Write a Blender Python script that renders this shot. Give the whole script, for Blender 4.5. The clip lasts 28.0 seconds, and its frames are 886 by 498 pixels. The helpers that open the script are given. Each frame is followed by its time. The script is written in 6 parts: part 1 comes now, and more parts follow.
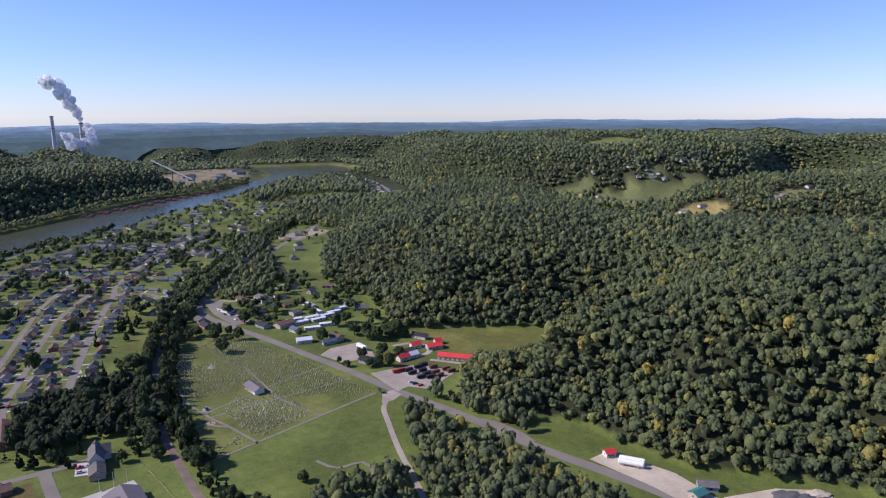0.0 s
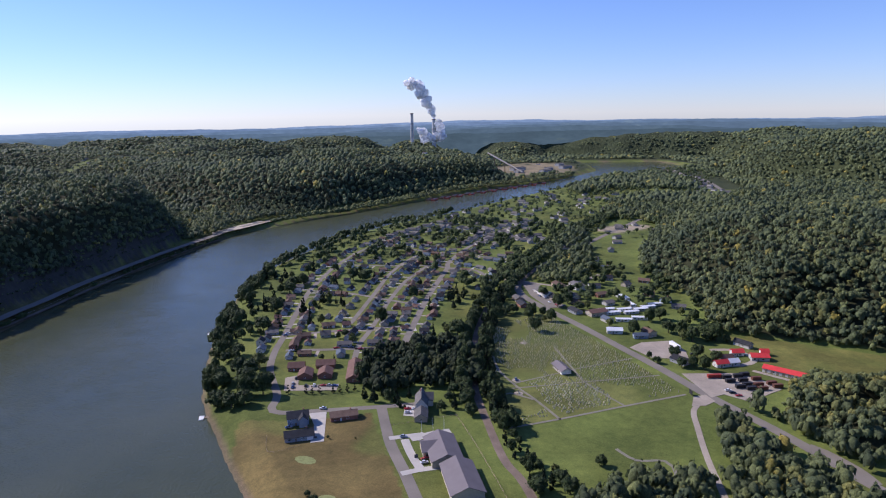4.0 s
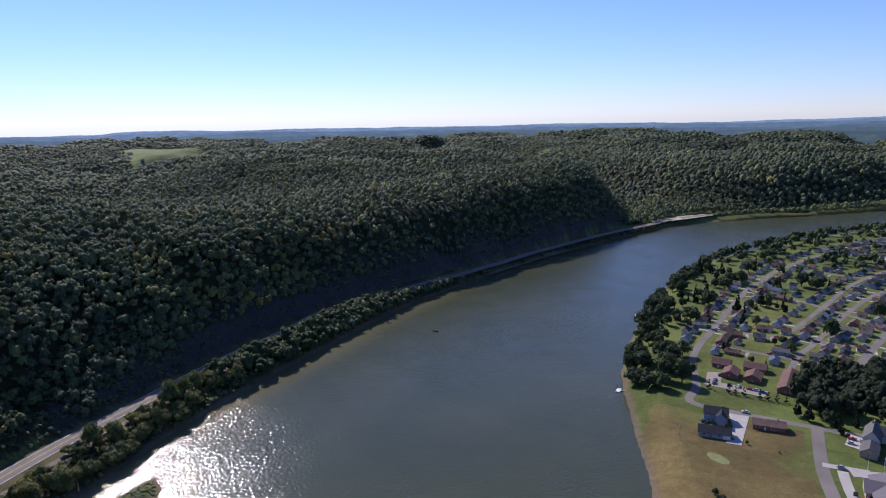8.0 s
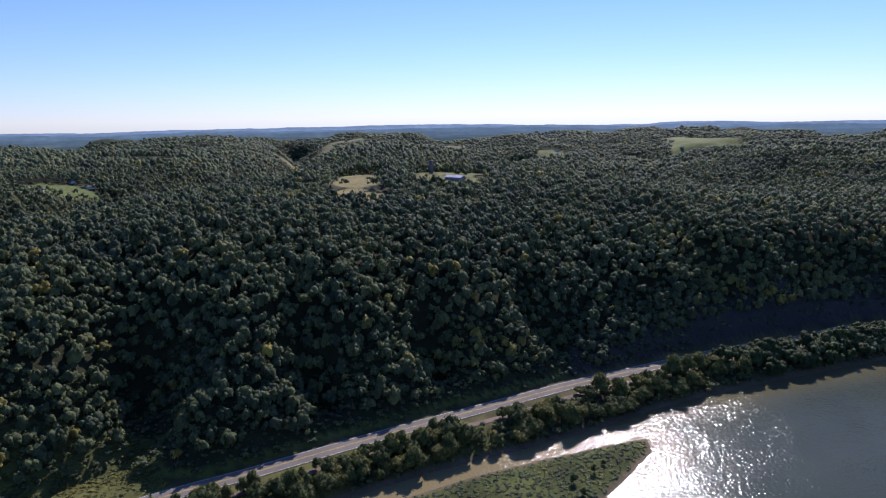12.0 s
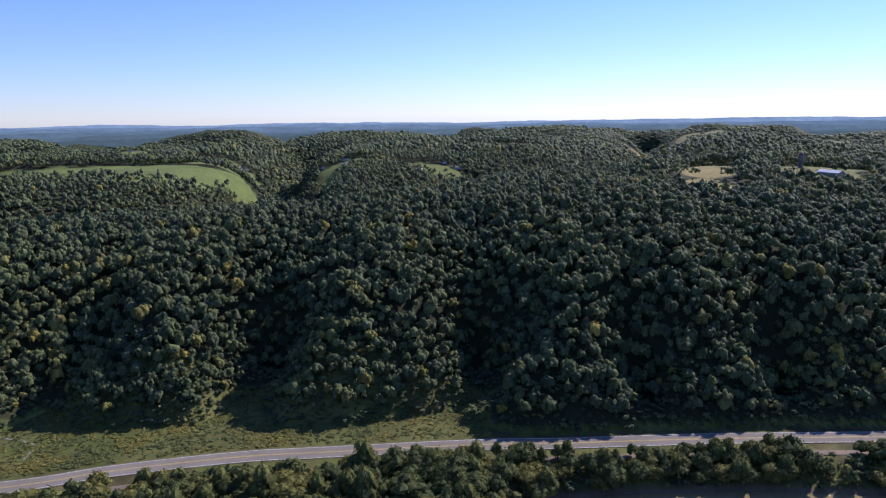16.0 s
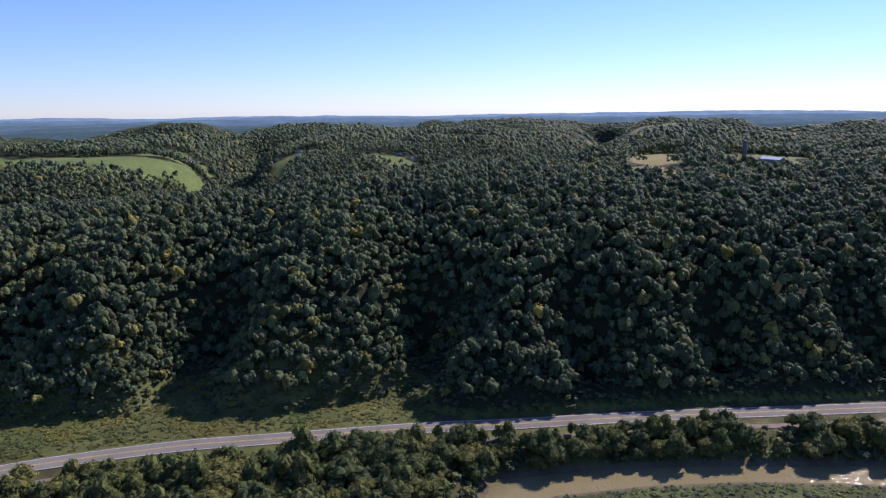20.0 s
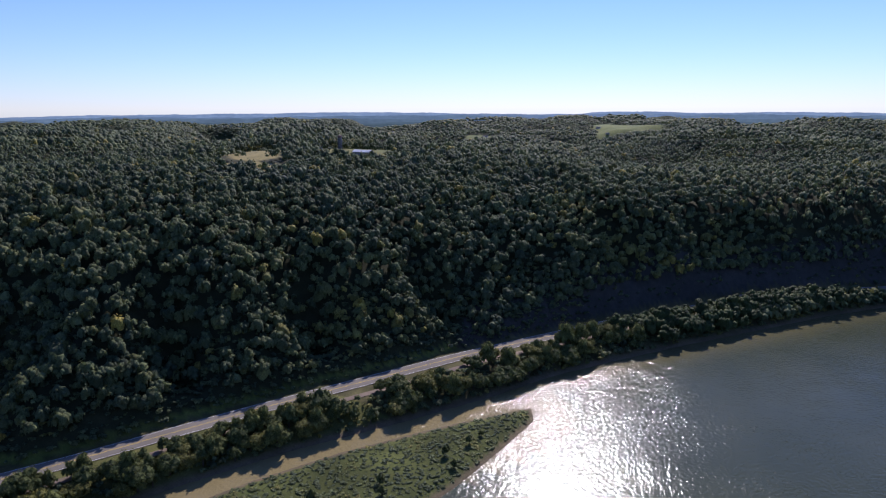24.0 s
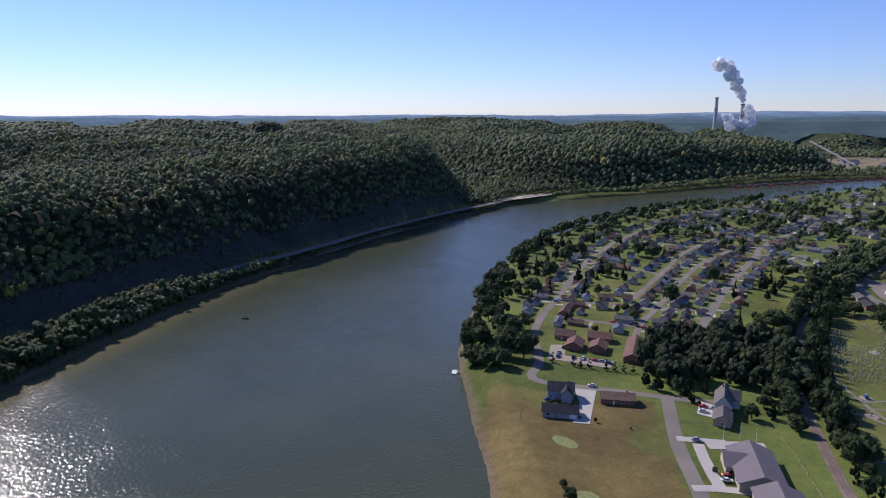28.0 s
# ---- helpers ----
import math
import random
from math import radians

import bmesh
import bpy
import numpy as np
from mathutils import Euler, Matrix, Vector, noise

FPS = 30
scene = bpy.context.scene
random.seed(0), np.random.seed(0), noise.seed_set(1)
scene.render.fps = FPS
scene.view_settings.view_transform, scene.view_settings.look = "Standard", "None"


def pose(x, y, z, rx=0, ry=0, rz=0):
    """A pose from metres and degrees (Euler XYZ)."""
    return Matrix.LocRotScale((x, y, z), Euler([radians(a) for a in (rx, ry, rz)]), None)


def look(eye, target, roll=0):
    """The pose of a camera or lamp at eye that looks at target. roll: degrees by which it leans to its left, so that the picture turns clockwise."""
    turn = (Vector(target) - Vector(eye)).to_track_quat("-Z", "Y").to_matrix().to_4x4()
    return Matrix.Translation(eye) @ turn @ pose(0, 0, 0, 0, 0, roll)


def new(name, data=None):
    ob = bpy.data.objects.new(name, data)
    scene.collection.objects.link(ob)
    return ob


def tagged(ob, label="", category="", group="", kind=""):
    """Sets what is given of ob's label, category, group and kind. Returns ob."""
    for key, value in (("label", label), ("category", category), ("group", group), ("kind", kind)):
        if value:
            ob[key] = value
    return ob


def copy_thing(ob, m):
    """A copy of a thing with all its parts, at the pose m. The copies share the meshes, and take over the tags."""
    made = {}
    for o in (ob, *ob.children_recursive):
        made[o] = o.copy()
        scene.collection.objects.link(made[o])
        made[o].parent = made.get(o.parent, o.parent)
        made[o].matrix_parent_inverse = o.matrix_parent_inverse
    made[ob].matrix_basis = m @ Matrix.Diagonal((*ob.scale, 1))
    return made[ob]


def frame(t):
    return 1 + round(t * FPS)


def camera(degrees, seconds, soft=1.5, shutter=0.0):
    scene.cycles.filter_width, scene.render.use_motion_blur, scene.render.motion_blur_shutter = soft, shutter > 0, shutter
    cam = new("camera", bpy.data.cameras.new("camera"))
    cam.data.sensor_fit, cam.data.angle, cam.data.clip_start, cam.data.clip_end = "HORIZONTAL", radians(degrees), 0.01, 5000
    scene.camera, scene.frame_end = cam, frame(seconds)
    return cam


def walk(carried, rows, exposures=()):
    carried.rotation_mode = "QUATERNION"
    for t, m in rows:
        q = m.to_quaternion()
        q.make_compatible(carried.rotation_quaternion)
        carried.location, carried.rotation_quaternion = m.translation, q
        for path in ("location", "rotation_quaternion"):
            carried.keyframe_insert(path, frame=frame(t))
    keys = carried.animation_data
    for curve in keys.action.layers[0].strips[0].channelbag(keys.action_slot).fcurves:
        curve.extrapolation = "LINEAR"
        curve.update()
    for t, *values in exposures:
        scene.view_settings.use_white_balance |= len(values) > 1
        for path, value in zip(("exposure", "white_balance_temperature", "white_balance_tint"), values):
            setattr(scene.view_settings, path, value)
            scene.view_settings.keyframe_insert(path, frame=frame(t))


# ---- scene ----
cam = camera(67.6, 28.0, soft=1.1)
METRES, EYE, TILT, LEAN, TURN = 115.0, 206.0, -11.6, 0.4, 0.0
ROWS = [
    (0.0, 0.0, 0.0, 0.0, 0.0, 0.0, -0.0),
    (0.5, -0.0064, -0.0011, -0.0103, 3.12, -0.01, -0.56),
    (1.0, -0.0047, -0.0012, -0.0194, 8.1, -0.11, -1.46),
    (1.5, -0.0037, 0.0012, -0.0304, 12.82, -0.28, -2.33),
    (2.0, -0.0019, 0.0021, -0.0385, 16.69, -0.5, -3.04),
    (2.5, 0.0049, 0.003, -0.046, 19.43, -0.66, -3.49),
    (4.5, 0.0034, 0.0064, -0.0871, 30.76, -1.72, -5.42),
    (5.0, 0.0054, 0.0084, -0.0985, 35.27, -2.2, -6.13),
    (5.5, 0.01, 0.0078, -0.1069, 39.82, -2.75, -6.81),
    (6.0, 0.0121, 0.0046, -0.116, 44.52, -3.42, -7.51),
    (6.5, 0.0131, 0.0042, -0.1255, 49.33, -4.16, -8.13),
    (7.0, 0.0132, 0.0085, -0.1359, 54.3, -4.95, -8.71),
    (7.5, 0.0122, 0.0038, -0.1475, 59.24, -5.77, -9.25),
    (8.0, 0.0185, 0.0092, -0.1543, 64.28, -6.65, -9.63),
    (8.5, 0.0199, 0.0124, -0.1646, 69.31, -7.54, -10.02),
    (9.0, 0.0224, 0.0098, -0.173, 74.32, -8.54, -10.35),
    (9.5, 0.0284, 0.0143, -0.1756, 79.4, -9.59, -10.55),
    (10.0, 0.031, 0.0122, -0.1842, 84.8, -10.66, -10.71),
    (10.5, 0.0312, 0.0121, -0.1938, 90.55, -11.81, -10.73),
    (11.0, 0.0343, 0.0117, -0.2006, 96.62, -13.02, -10.63),
    (11.5, 0.0367, 0.0159, -0.2097, 102.83, -14.22, -10.37),
    (12.0, 0.0382, 0.0184, -0.2168, 108.93, -15.4, -10.01),
    (12.5, 0.0398, 0.0219, -0.2255, 114.97, -16.49, -9.55),
    (13.0, 0.0413, 0.0238, -0.2319, 120.99, -17.58, -8.98),
    (13.5, 0.0431, 0.0267, -0.2389, 127.02, -18.58, -8.31),
    (15.5, 0.0356, 0.0437, -0.2644, 138.44, -20.4, -6.7),
    (16.0, 0.0356, 0.0447, -0.272, 138.48, -20.45, -6.73),
    (16.5, 0.0358, 0.046, -0.2795, 138.53, -20.51, -6.75),
    (17.0, 0.0338, 0.0482, -0.2862, 138.62, -20.6, -6.72),
    (17.5, 0.0286, 0.0532, -0.2934, 138.7, -20.67, -6.69),
    (18.0, 0.0199, 0.0607, -0.2984, 138.77, -20.74, -6.68),
    (18.5, 0.0081, 0.0716, -0.3046, 138.5, -20.77, -6.73),
    (19.0, -0.0074, 0.0835, -0.3081, 138.13, -20.81, -6.8),
    (19.5, -0.0255, 0.0997, -0.3124, 136.84, -20.7, -7.03),
    (20.0, -0.0437, 0.1157, -0.3174, 135.23, -20.53, -7.29),
    (20.5, -0.0643, 0.1331, -0.3211, 133.23, -20.3, -7.66),
    (22.5, -0.1585, 0.2259, -0.337, 117.42, -17.72, -9.83),
    (23.0, -0.1814, 0.2477, -0.3416, 112.2, -16.78, -10.35),
    (23.5, -0.2025, 0.2712, -0.3464, 107.97, -15.98, -10.67),
    (24.0, -0.2238, 0.2969, -0.3485, 103.78, -15.19, -10.96),
    (24.5, -0.2449, 0.3259, -0.3487, 99.35, -14.35, -11.2),
    (25.0, -0.2674, 0.3554, -0.3484, 94.02, -13.31, -11.42),
    (25.5, -0.289, 0.3863, -0.3502, 87.45, -11.97, -11.54),
    (26.0, -0.3139, 0.4158, -0.3489, 80.49, -10.56, -11.53),
    (26.5, -0.3377, 0.4466, -0.3514, 72.79, -8.98, -11.27),
    (27.0, -0.3609, 0.4791, -0.3519, 64.82, -7.4, -10.78),
    (27.5, -0.3843, 0.512, -0.3541, 55.8, -5.68, -9.94),
    (28.0, -0.4115, 0.5405, -0.3575, 51.21, -4.87, -9.38),
]
walk(cam, [(t, pose(0, 0, EYE, TILT, LEAN, TURN) @ pose(METRES * x, METRES * y, METRES * z, 90 + pitch, roll, yaw)) for t, x, y, z, yaw, pitch, roll in ROWS], [(0.0, 0.32, 5950, 24), (5.0, 0.28, 5900, 24), (9.0, 0.14, 5850, 24), (13.0, 0.2, 5850, 24), (17.0, 0.4, 5850, 24), (20.0, 0.35, 5850, 24), (24.0, 0.1, 5900, 24), (28.0, 0.12, 6000, 23)])

# ---- world, sun, exposure ----
SUN_AZ, SUN_EL = 92.0, 37.0          # degrees to the left of +y, and above the level
world = bpy.data.worlds.new("sky")
scene.world = world
world.use_nodes = True
_nt = world.node_tree
_sky = _nt.nodes.new("ShaderNodeTexSky")
_sky.sky_type = 'NISHITA'
_sky.sun_disc = False
_sky.sun_elevation = radians(SUN_EL)
_sky.sun_rotation = radians(-SUN_AZ)
_sky.air_density, _sky.dust_density, _sky.ozone_density = 1.0, 0.0, 3.0
_sky.altitude = 100
_bg = _nt.nodes["Background"]
_bg.inputs["Strength"].default_value = 0.095
_tone = _nt.nodes.new("ShaderNodeMix")
_tone.data_type, _tone.blend_type = 'RGBA', 'MULTIPLY'
_tone.inputs[0].default_value = 1.0
_tone.inputs[7].default_value = (.77, .89, 1.22, 1)
_nt.links.new(_sky.outputs[0], _tone.inputs[6])
_nt.links.new(_tone.outputs[2], _bg.inputs["Color"])
sun_data = bpy.data.lights.new("sun", 'SUN')
sun_data.energy, sun_data.angle, sun_data.color = 4.5, radians(0.53), (1.0, 0.93, 0.82)
sun = new("sun", sun_data)
_s = Vector((-math.sin(radians(SUN_AZ)) * math.cos(radians(SUN_EL)), math.cos(radians(SUN_AZ)) * math.cos(radians(SUN_EL)), math.sin(radians(SUN_EL))))
sun.matrix_world = look(_s * 900, (0, 0, 0))


# ---- materials ----
def material(name, rough=0.8, metal=0.0, spec=0.3):
    m = bpy.data.materials.new(name)
    m.use_nodes = True
    b = m.node_tree.nodes["Principled BSDF"]
    b.inputs["Roughness"].default_value = rough
    b.inputs["Metallic"].default_value = metal
    b.inputs["Specular IOR Level"].default_value = spec
    return m, m.node_tree, b


def node(nt, kind, **vals):
    n = nt.nodes.new(kind)
    for k, v in vals.items():
        n.inputs[k].default_value = v
    return n


def noise_tex(nt, scale, detail=4.0, rough=0.6, space="Object"):
    tc = nt.nodes.new("ShaderNodeTexCoord")
    n = node(nt, "ShaderNodeTexNoise", Scale=scale, Detail=detail, Roughness=rough)
    nt.links.new(tc.outputs[space], n.inputs["Vector"])
    return n


def ramp(nt, src, stops):
    r = nt.nodes.new("ShaderNodeValToRGB")
    while len(r.color_ramp.elements) < len(stops):
        r.color_ramp.elements.new(0.5)
    for e, (p, col) in zip(r.color_ramp.elements, stops):
        e.position, e.color = p, (*col, 1)
    nt.links.new(src, r.inputs[0])
    return r


def mix(nt, mode, fac, a, b):
    n = nt.nodes.new("ShaderNodeMix")
    n.data_type, n.blend_type = 'RGBA', mode
    for sock, v in ((n.inputs[0], fac), (n.inputs[6], a), (n.inputs[7], b)):
        if hasattr(v, "is_linked"):
            nt.links.new(v, sock)
        elif isinstance(v, tuple):
            sock.default_value = (*v, 1)
        else:
            sock.default_value = v
    return n.outputs[2]


def bump(nt, b, src, strength, dist):
    n = node(nt, "ShaderNodeBump", Strength=strength, Distance=dist)
    nt.links.new(src, n.inputs["Height"])
    nt.links.new(n.outputs[0], b.inputs["Normal"])


def surface(name, col, rough=0.8, metal=0.0, var=0.25, scale=0.6, fine=6.0, bumps=0.3, dist=0.05, random_obj=0.0, spec=0.3):
    """A plain painted, mineral or plant surface: one colour, varied at two scales, with relief."""
    m, nt, b = material(name, rough, metal, spec)
    big, small = noise_tex(nt, scale, 5), noise_tex(nt, fine, 3)
    lo, hi = tuple(c * (1 - var) for c in col), tuple(min(1, c * (1 + var)) for c in col)
    c1 = ramp(nt, big.outputs[0], ((0.3, lo), (0.7, hi))).outputs[0]
    c2 = ramp(nt, small.outputs[0], ((0.3, (1 - var * .6,) * 3), (0.7, (1 + var * .3,) * 3))).outputs[0]
    out = mix(nt, 'MULTIPLY', 1.0, c1, c2)
    if random_obj:
        oi = nt.nodes.new("ShaderNodeObjectInfo")
        r = ramp(nt, oi.outputs["Random"], ((0, (1 - random_obj,) * 3), (1, (1 + random_obj * .6,) * 3))).outputs[0]
        out = mix(nt, 'MULTIPLY', 1.0, out, r)
    nt.links.new(out, b.inputs["Base Color"])
    bump(nt, b, small.outputs[0], bumps, dist)
    return m


def ground_material():
    m, nt, b = material("ground_cover", 0.95, 0, 0.15)
    a = nt.nodes.new("ShaderNodeAttribute")
    a.attribute_name = "cover"
    n1, n2, n3 = noise_tex(nt, 0.02, 6), noise_tex(nt, 0.18, 6, 0.7), noise_tex(nt, 1.2, 3)
    c = mix(nt, 'MULTIPLY', 1.0, a.outputs["Color"], ramp(nt, n1.outputs[0], ((0.3, (.72, .74, .7)), (0.7, (1.2, 1.15, 1.1)))).outputs[0])
    c = mix(nt, 'MULTIPLY', 1.0, c, ramp(nt, n2.outputs[0], ((0.3, (.7, .74, .7)), (0.7, (1.2, 1.15, 1.1)))).outputs[0])
    c = mix(nt, 'MULTIPLY', 1.0, c, ramp(nt, n3.outputs[0], ((0.3, (.8, .8, .8)), (0.7, (1.15, 1.15, 1.15)))).outputs[0])
    nt.links.new(c, b.inputs["Base Color"])
    cr = noise_tex(nt, 0.085, 3, .6)
    far = nt.nodes.new("ShaderNodeMath")
    far.operation = 'MULTIPLY_ADD'
    far.inputs[1].default_value = .05
    nt.links.new(n3.outputs[0], far.inputs[0])
    nt.links.new(cr.outputs[0], far.inputs[2])
    wood = nt.nodes.new("ShaderNodeMath")
    wood.operation = 'MULTIPLY_ADD'
    wood.inputs[1].default_value, wood.inputs[2].default_value = 13.0, .4
    nt.links.new(a.outputs["Alpha"], wood.inputs[0])
    bn = node(nt, "ShaderNodeBump", Strength=.9, Distance=.3)
    nt.links.new(far.outputs[0], bn.inputs["Height"])
    nt.links.new(wood.outputs[0], bn.inputs["Distance"])
    nt.links.new(bn.outputs[0], b.inputs["Normal"])
    return m


def leaf_material(name, dark, mid, light, through_light=.2):
    m, nt, b = material(name, 0.72, 0, 0.2)
    a = nt.nodes.new("ShaderNodeAttribute")
    a.attribute_name = "tint"
    g = nt.nodes.new("ShaderNodeNewGeometry")
    n = noise_tex(nt, 0.35, 3)
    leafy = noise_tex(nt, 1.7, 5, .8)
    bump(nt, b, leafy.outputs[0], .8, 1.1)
    c = ramp(nt, a.outputs["Fac"], ((0.0, dark), (0.55, mid), (1.0, light))).outputs[0]
    c = mix(nt, 'MULTIPLY', 1.0, c, ramp(nt, g.outputs["Random Per Island"], ((0, (.6, .62, .6)), (1, (1.4, 1.36, 1.25)))).outputs[0])
    c = mix(nt, 'MULTIPLY', 1.0, c, ramp(nt, n.outputs[0], ((0.3, (.8, .8, .8)), (0.7, (1.2, 1.2, 1.2)))).outputs[0])
    # Leaf clusters vary in tone; bump hollows get gap shade painted into the colour.
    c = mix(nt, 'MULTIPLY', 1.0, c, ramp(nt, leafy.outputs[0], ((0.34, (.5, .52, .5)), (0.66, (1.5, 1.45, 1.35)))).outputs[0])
    nt.links.new(c, b.inputs["Base Color"])
    tr = nt.nodes.new("ShaderNodeBsdfTranslucent")
    nt.links.new(c, tr.inputs["Color"])
    ms = node(nt, "ShaderNodeMixShader", Fac=through_light)
    nt.links.new(b.outputs[0], ms.inputs[1])
    nt.links.new(tr.outputs[0], ms.inputs[2])
    nt.links.new(ms.outputs[0], nt.nodes["Material Output"].inputs["Surface"])
    return m


def water_material():
    m, nt, b = material("river_water", 0.11, 0, 0.36)
    b.inputs["IOR"].default_value = 1.33
    a = nt.nodes.new("ShaderNodeAttribute")
    a.attribute_name = "shallow"
    n1 = noise_tex(nt, 0.012, 4)
    deep = ramp(nt, n1.outputs[0], ((0.3, (.050, .060, .033)), (0.7, (.070, .077, .041)))).outputs[0]
    c = mix(nt, 'MIX', a.outputs["Fac"], deep, (.25, .20, .095))
    nt.links.new(c, b.inputs["Base Color"])
    w1, w2 = noise_tex(nt, 0.5, 2, 0.55), noise_tex(nt, 0.12, 2, 0.5)
    add = nt.nodes.new("ShaderNodeMath")
    add.operation = 'MULTIPLY_ADD'
    add.inputs[1].default_value = .5
    nt.links.new(w2.outputs[0], add.inputs[0])
    nt.links.new(w1.outputs[0], add.inputs[2])
    gust = ramp(nt, noise_tex(nt, 0.035, 4, .6).outputs[0], ((0.3, (.5,) * 3), (0.65, (1.0,) * 3)))
    n = node(nt, "ShaderNodeBump", Strength=1.0, Distance=0.42)
    nt.links.new(add.outputs[0], n.inputs["Height"])
    nt.links.new(gust.outputs[0], n.inputs["Strength"])
    nt.links.new(n.outputs[0], b.inputs["Normal"])
    return m


M_GROUND, M_WATER = ground_material(), water_material()
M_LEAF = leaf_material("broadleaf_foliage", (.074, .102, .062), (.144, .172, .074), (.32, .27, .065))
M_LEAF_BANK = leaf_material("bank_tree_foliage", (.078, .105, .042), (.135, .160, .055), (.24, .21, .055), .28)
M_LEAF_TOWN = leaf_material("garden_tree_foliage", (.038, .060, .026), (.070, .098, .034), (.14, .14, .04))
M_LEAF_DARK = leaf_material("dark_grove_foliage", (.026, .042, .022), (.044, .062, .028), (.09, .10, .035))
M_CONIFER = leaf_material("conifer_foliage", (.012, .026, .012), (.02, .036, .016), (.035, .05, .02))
M_BARK = surface("bark", (.09, .07, .05), 0.95)
M_ASPHALT = surface("worn_asphalt", (.205, .182, .152), 0.95, spec=.08, var=.14, scale=.05, fine=1.5)
M_DARK_ASPHALT = surface("dark_asphalt", (.10, .10, .10), 0.9, var=.15, scale=.1, fine=1.5)
M_CONCRETE = surface("pale_concrete", (.43, .40, .35), 0.85, var=.1, scale=.1, fine=2)
M_GRAVEL = surface("gravel", (.33, .28, .22), 0.95, var=.22, scale=.06, fine=1.0)
M_BALLAST = surface("rail_ballast", (.19, .145, .11), 0.95, var=.25, scale=.1, fine=2)
M_SAND = surface("sand", (.45, .38, .28), 0.95, var=.2, scale=.08, fine=2)
M_PATH = surface("cemetery_path_gravel", (.20, .185, .14), 0.95, var=.18, scale=.1, fine=2)
M_STEEL = surface("rusted_steel", (.20, .14, .11), 0.6, 0.6)
M_WHITE = surface("white_paint", (.74, .74, .72), 0.55, var=.06)
M_YELLOW = surface("yellow_road_paint", (.6, .42, .08), 0.7, var=.1)
M_GLASS = surface("window_glass", (.035, .045, .055), 0.08, var=.2, spec=0.6)
M_STONE = surface("headstone_granite", (.70, .64, .46), 0.6, var=.15, scale=.8, random_obj=.3)
M_RUBBER = surface("tyre_rubber", (.025, .025, .025), 0.9)
M_WOOD = surface("weathered_wood", (.25, .20, .15), 0.85)
M_RED_ROOF = surface("red_metal_roof", (.62, .055, .05), 0.45, var=.12, scale=.3)
M_STACK = surface("stack_concrete", (.50, .49, .48), 0.9, var=.1, scale=.02)

# ---- plan of the valley ----
RIVER = [(300, -250), (120, -60), (-80, 95), (-180, 182), (-241, 230), (-276, 252), (-313, 278), (-335, 292), (-362, 313), (-411, 364), (-483, 446),
         (-545, 541), (-597, 640), (-622, 740), (-638, 850), (-640, 1000), (-600, 1160), (-575, 1400), (-545, 1600), (-490, 1967), (-440, 2240), (-370, 2400), (-290, 2500),
         (-480, 2760), (-760, 2640), (-684, 2510), (-594, 2290), (-600, 2053), (-615, 1880), (-660, 1747), (-736, 1554), (-766, 1318), (-795, 1125), (-828, 986), (-838, 830),
         (-785, 663), (-744, 529), (-695, 414), (-648, 320), (-612, 252), (-580, 205), (-536, 150), (-486, 88), (-440, 34), (-408, 0), (-372, -30), (-329, -72), (-292, -112), (-252, -147), (-215, -174), (-188, -158), (-140, -150), (-60, -215), (100, -340)]
ISLET = [(-362, -7), (-345, -30), (-322, -58), (-293, -90), (-262, -118), (-225, -145), (-170, -160), (-150, -110), (-205, -70), (-276, -31), (-311, -17), (-347, -4)]
FLOOR = [(420, -420), (420, 120), (262, 270), (215, 318), (140, 338), (108, 368), (90, 394), (66, 403), (48, 398), (30, 410), (10, 436), (12, 470), (16, 492), (46, 496), (112, 548), (108, 590), (23, 596), (-45, 590), (-62, 650), (-92, 720), (-150, 800),
         (-172, 900), (-185, 1150), (-60, 1500), (60, 1640), (-100, 1800), (-190, 2150), (-130, 2500), (-300, 2900), (-980, 2900), (-980, 2300), (-900, 2010), (-740, 1850), (-690, 1760), (-775, 1550), (-800, 1318),
         (-830, 1125), (-862, 990), (-880, 860), (-846, 772), (-769, 535), (-679, 320), (-613, 156), (-520, 45), (-418, -60), (-318, -150), (-240, -212), (-226, -250), (-262, -258), (-224, -264), (-180, -285), (-150, -312), (-160, -362), (-120, -345), (-70, -382), (-66, -422), (-30, -408), (200, -520)]
CREEKS = [([(330, -720), (60, -790), (-200, -780), (-450, -700), (-700, -640), (-950, -570), (-1300, -430), (-1800, -360)], 20),
          ([(-300, -750), (-400, -860), (-560, -1010), (-620, -1220), (-900, -1500)], 8),
          ([(-450, -700), (-800, -780), (-1150, -800), (-1700, -1000), (-2300, -1400)], 10),
          ([(-850, 850), (-1000, 905), (-1180, 910), (-1360, 780), (-1500, 560), (-1750, 380)], 40),
          ([(-1180, 910), (-1500, 1050), (-1900, 1080)], 15),
          ([(-200, 1850), (0, 1690), (200, 1540), (420, 1420), (650, 1400), (880, 1560), (1200, 2100)], 95),
          ([(420, 1420), (300, 1210), (290, 1040), (390, 910), (570, 810), (820, 700)], 42),
          ([(-1050, 2450), (-1450, 2900), (-1800, 3400), (-2300, 4000)], 60)]
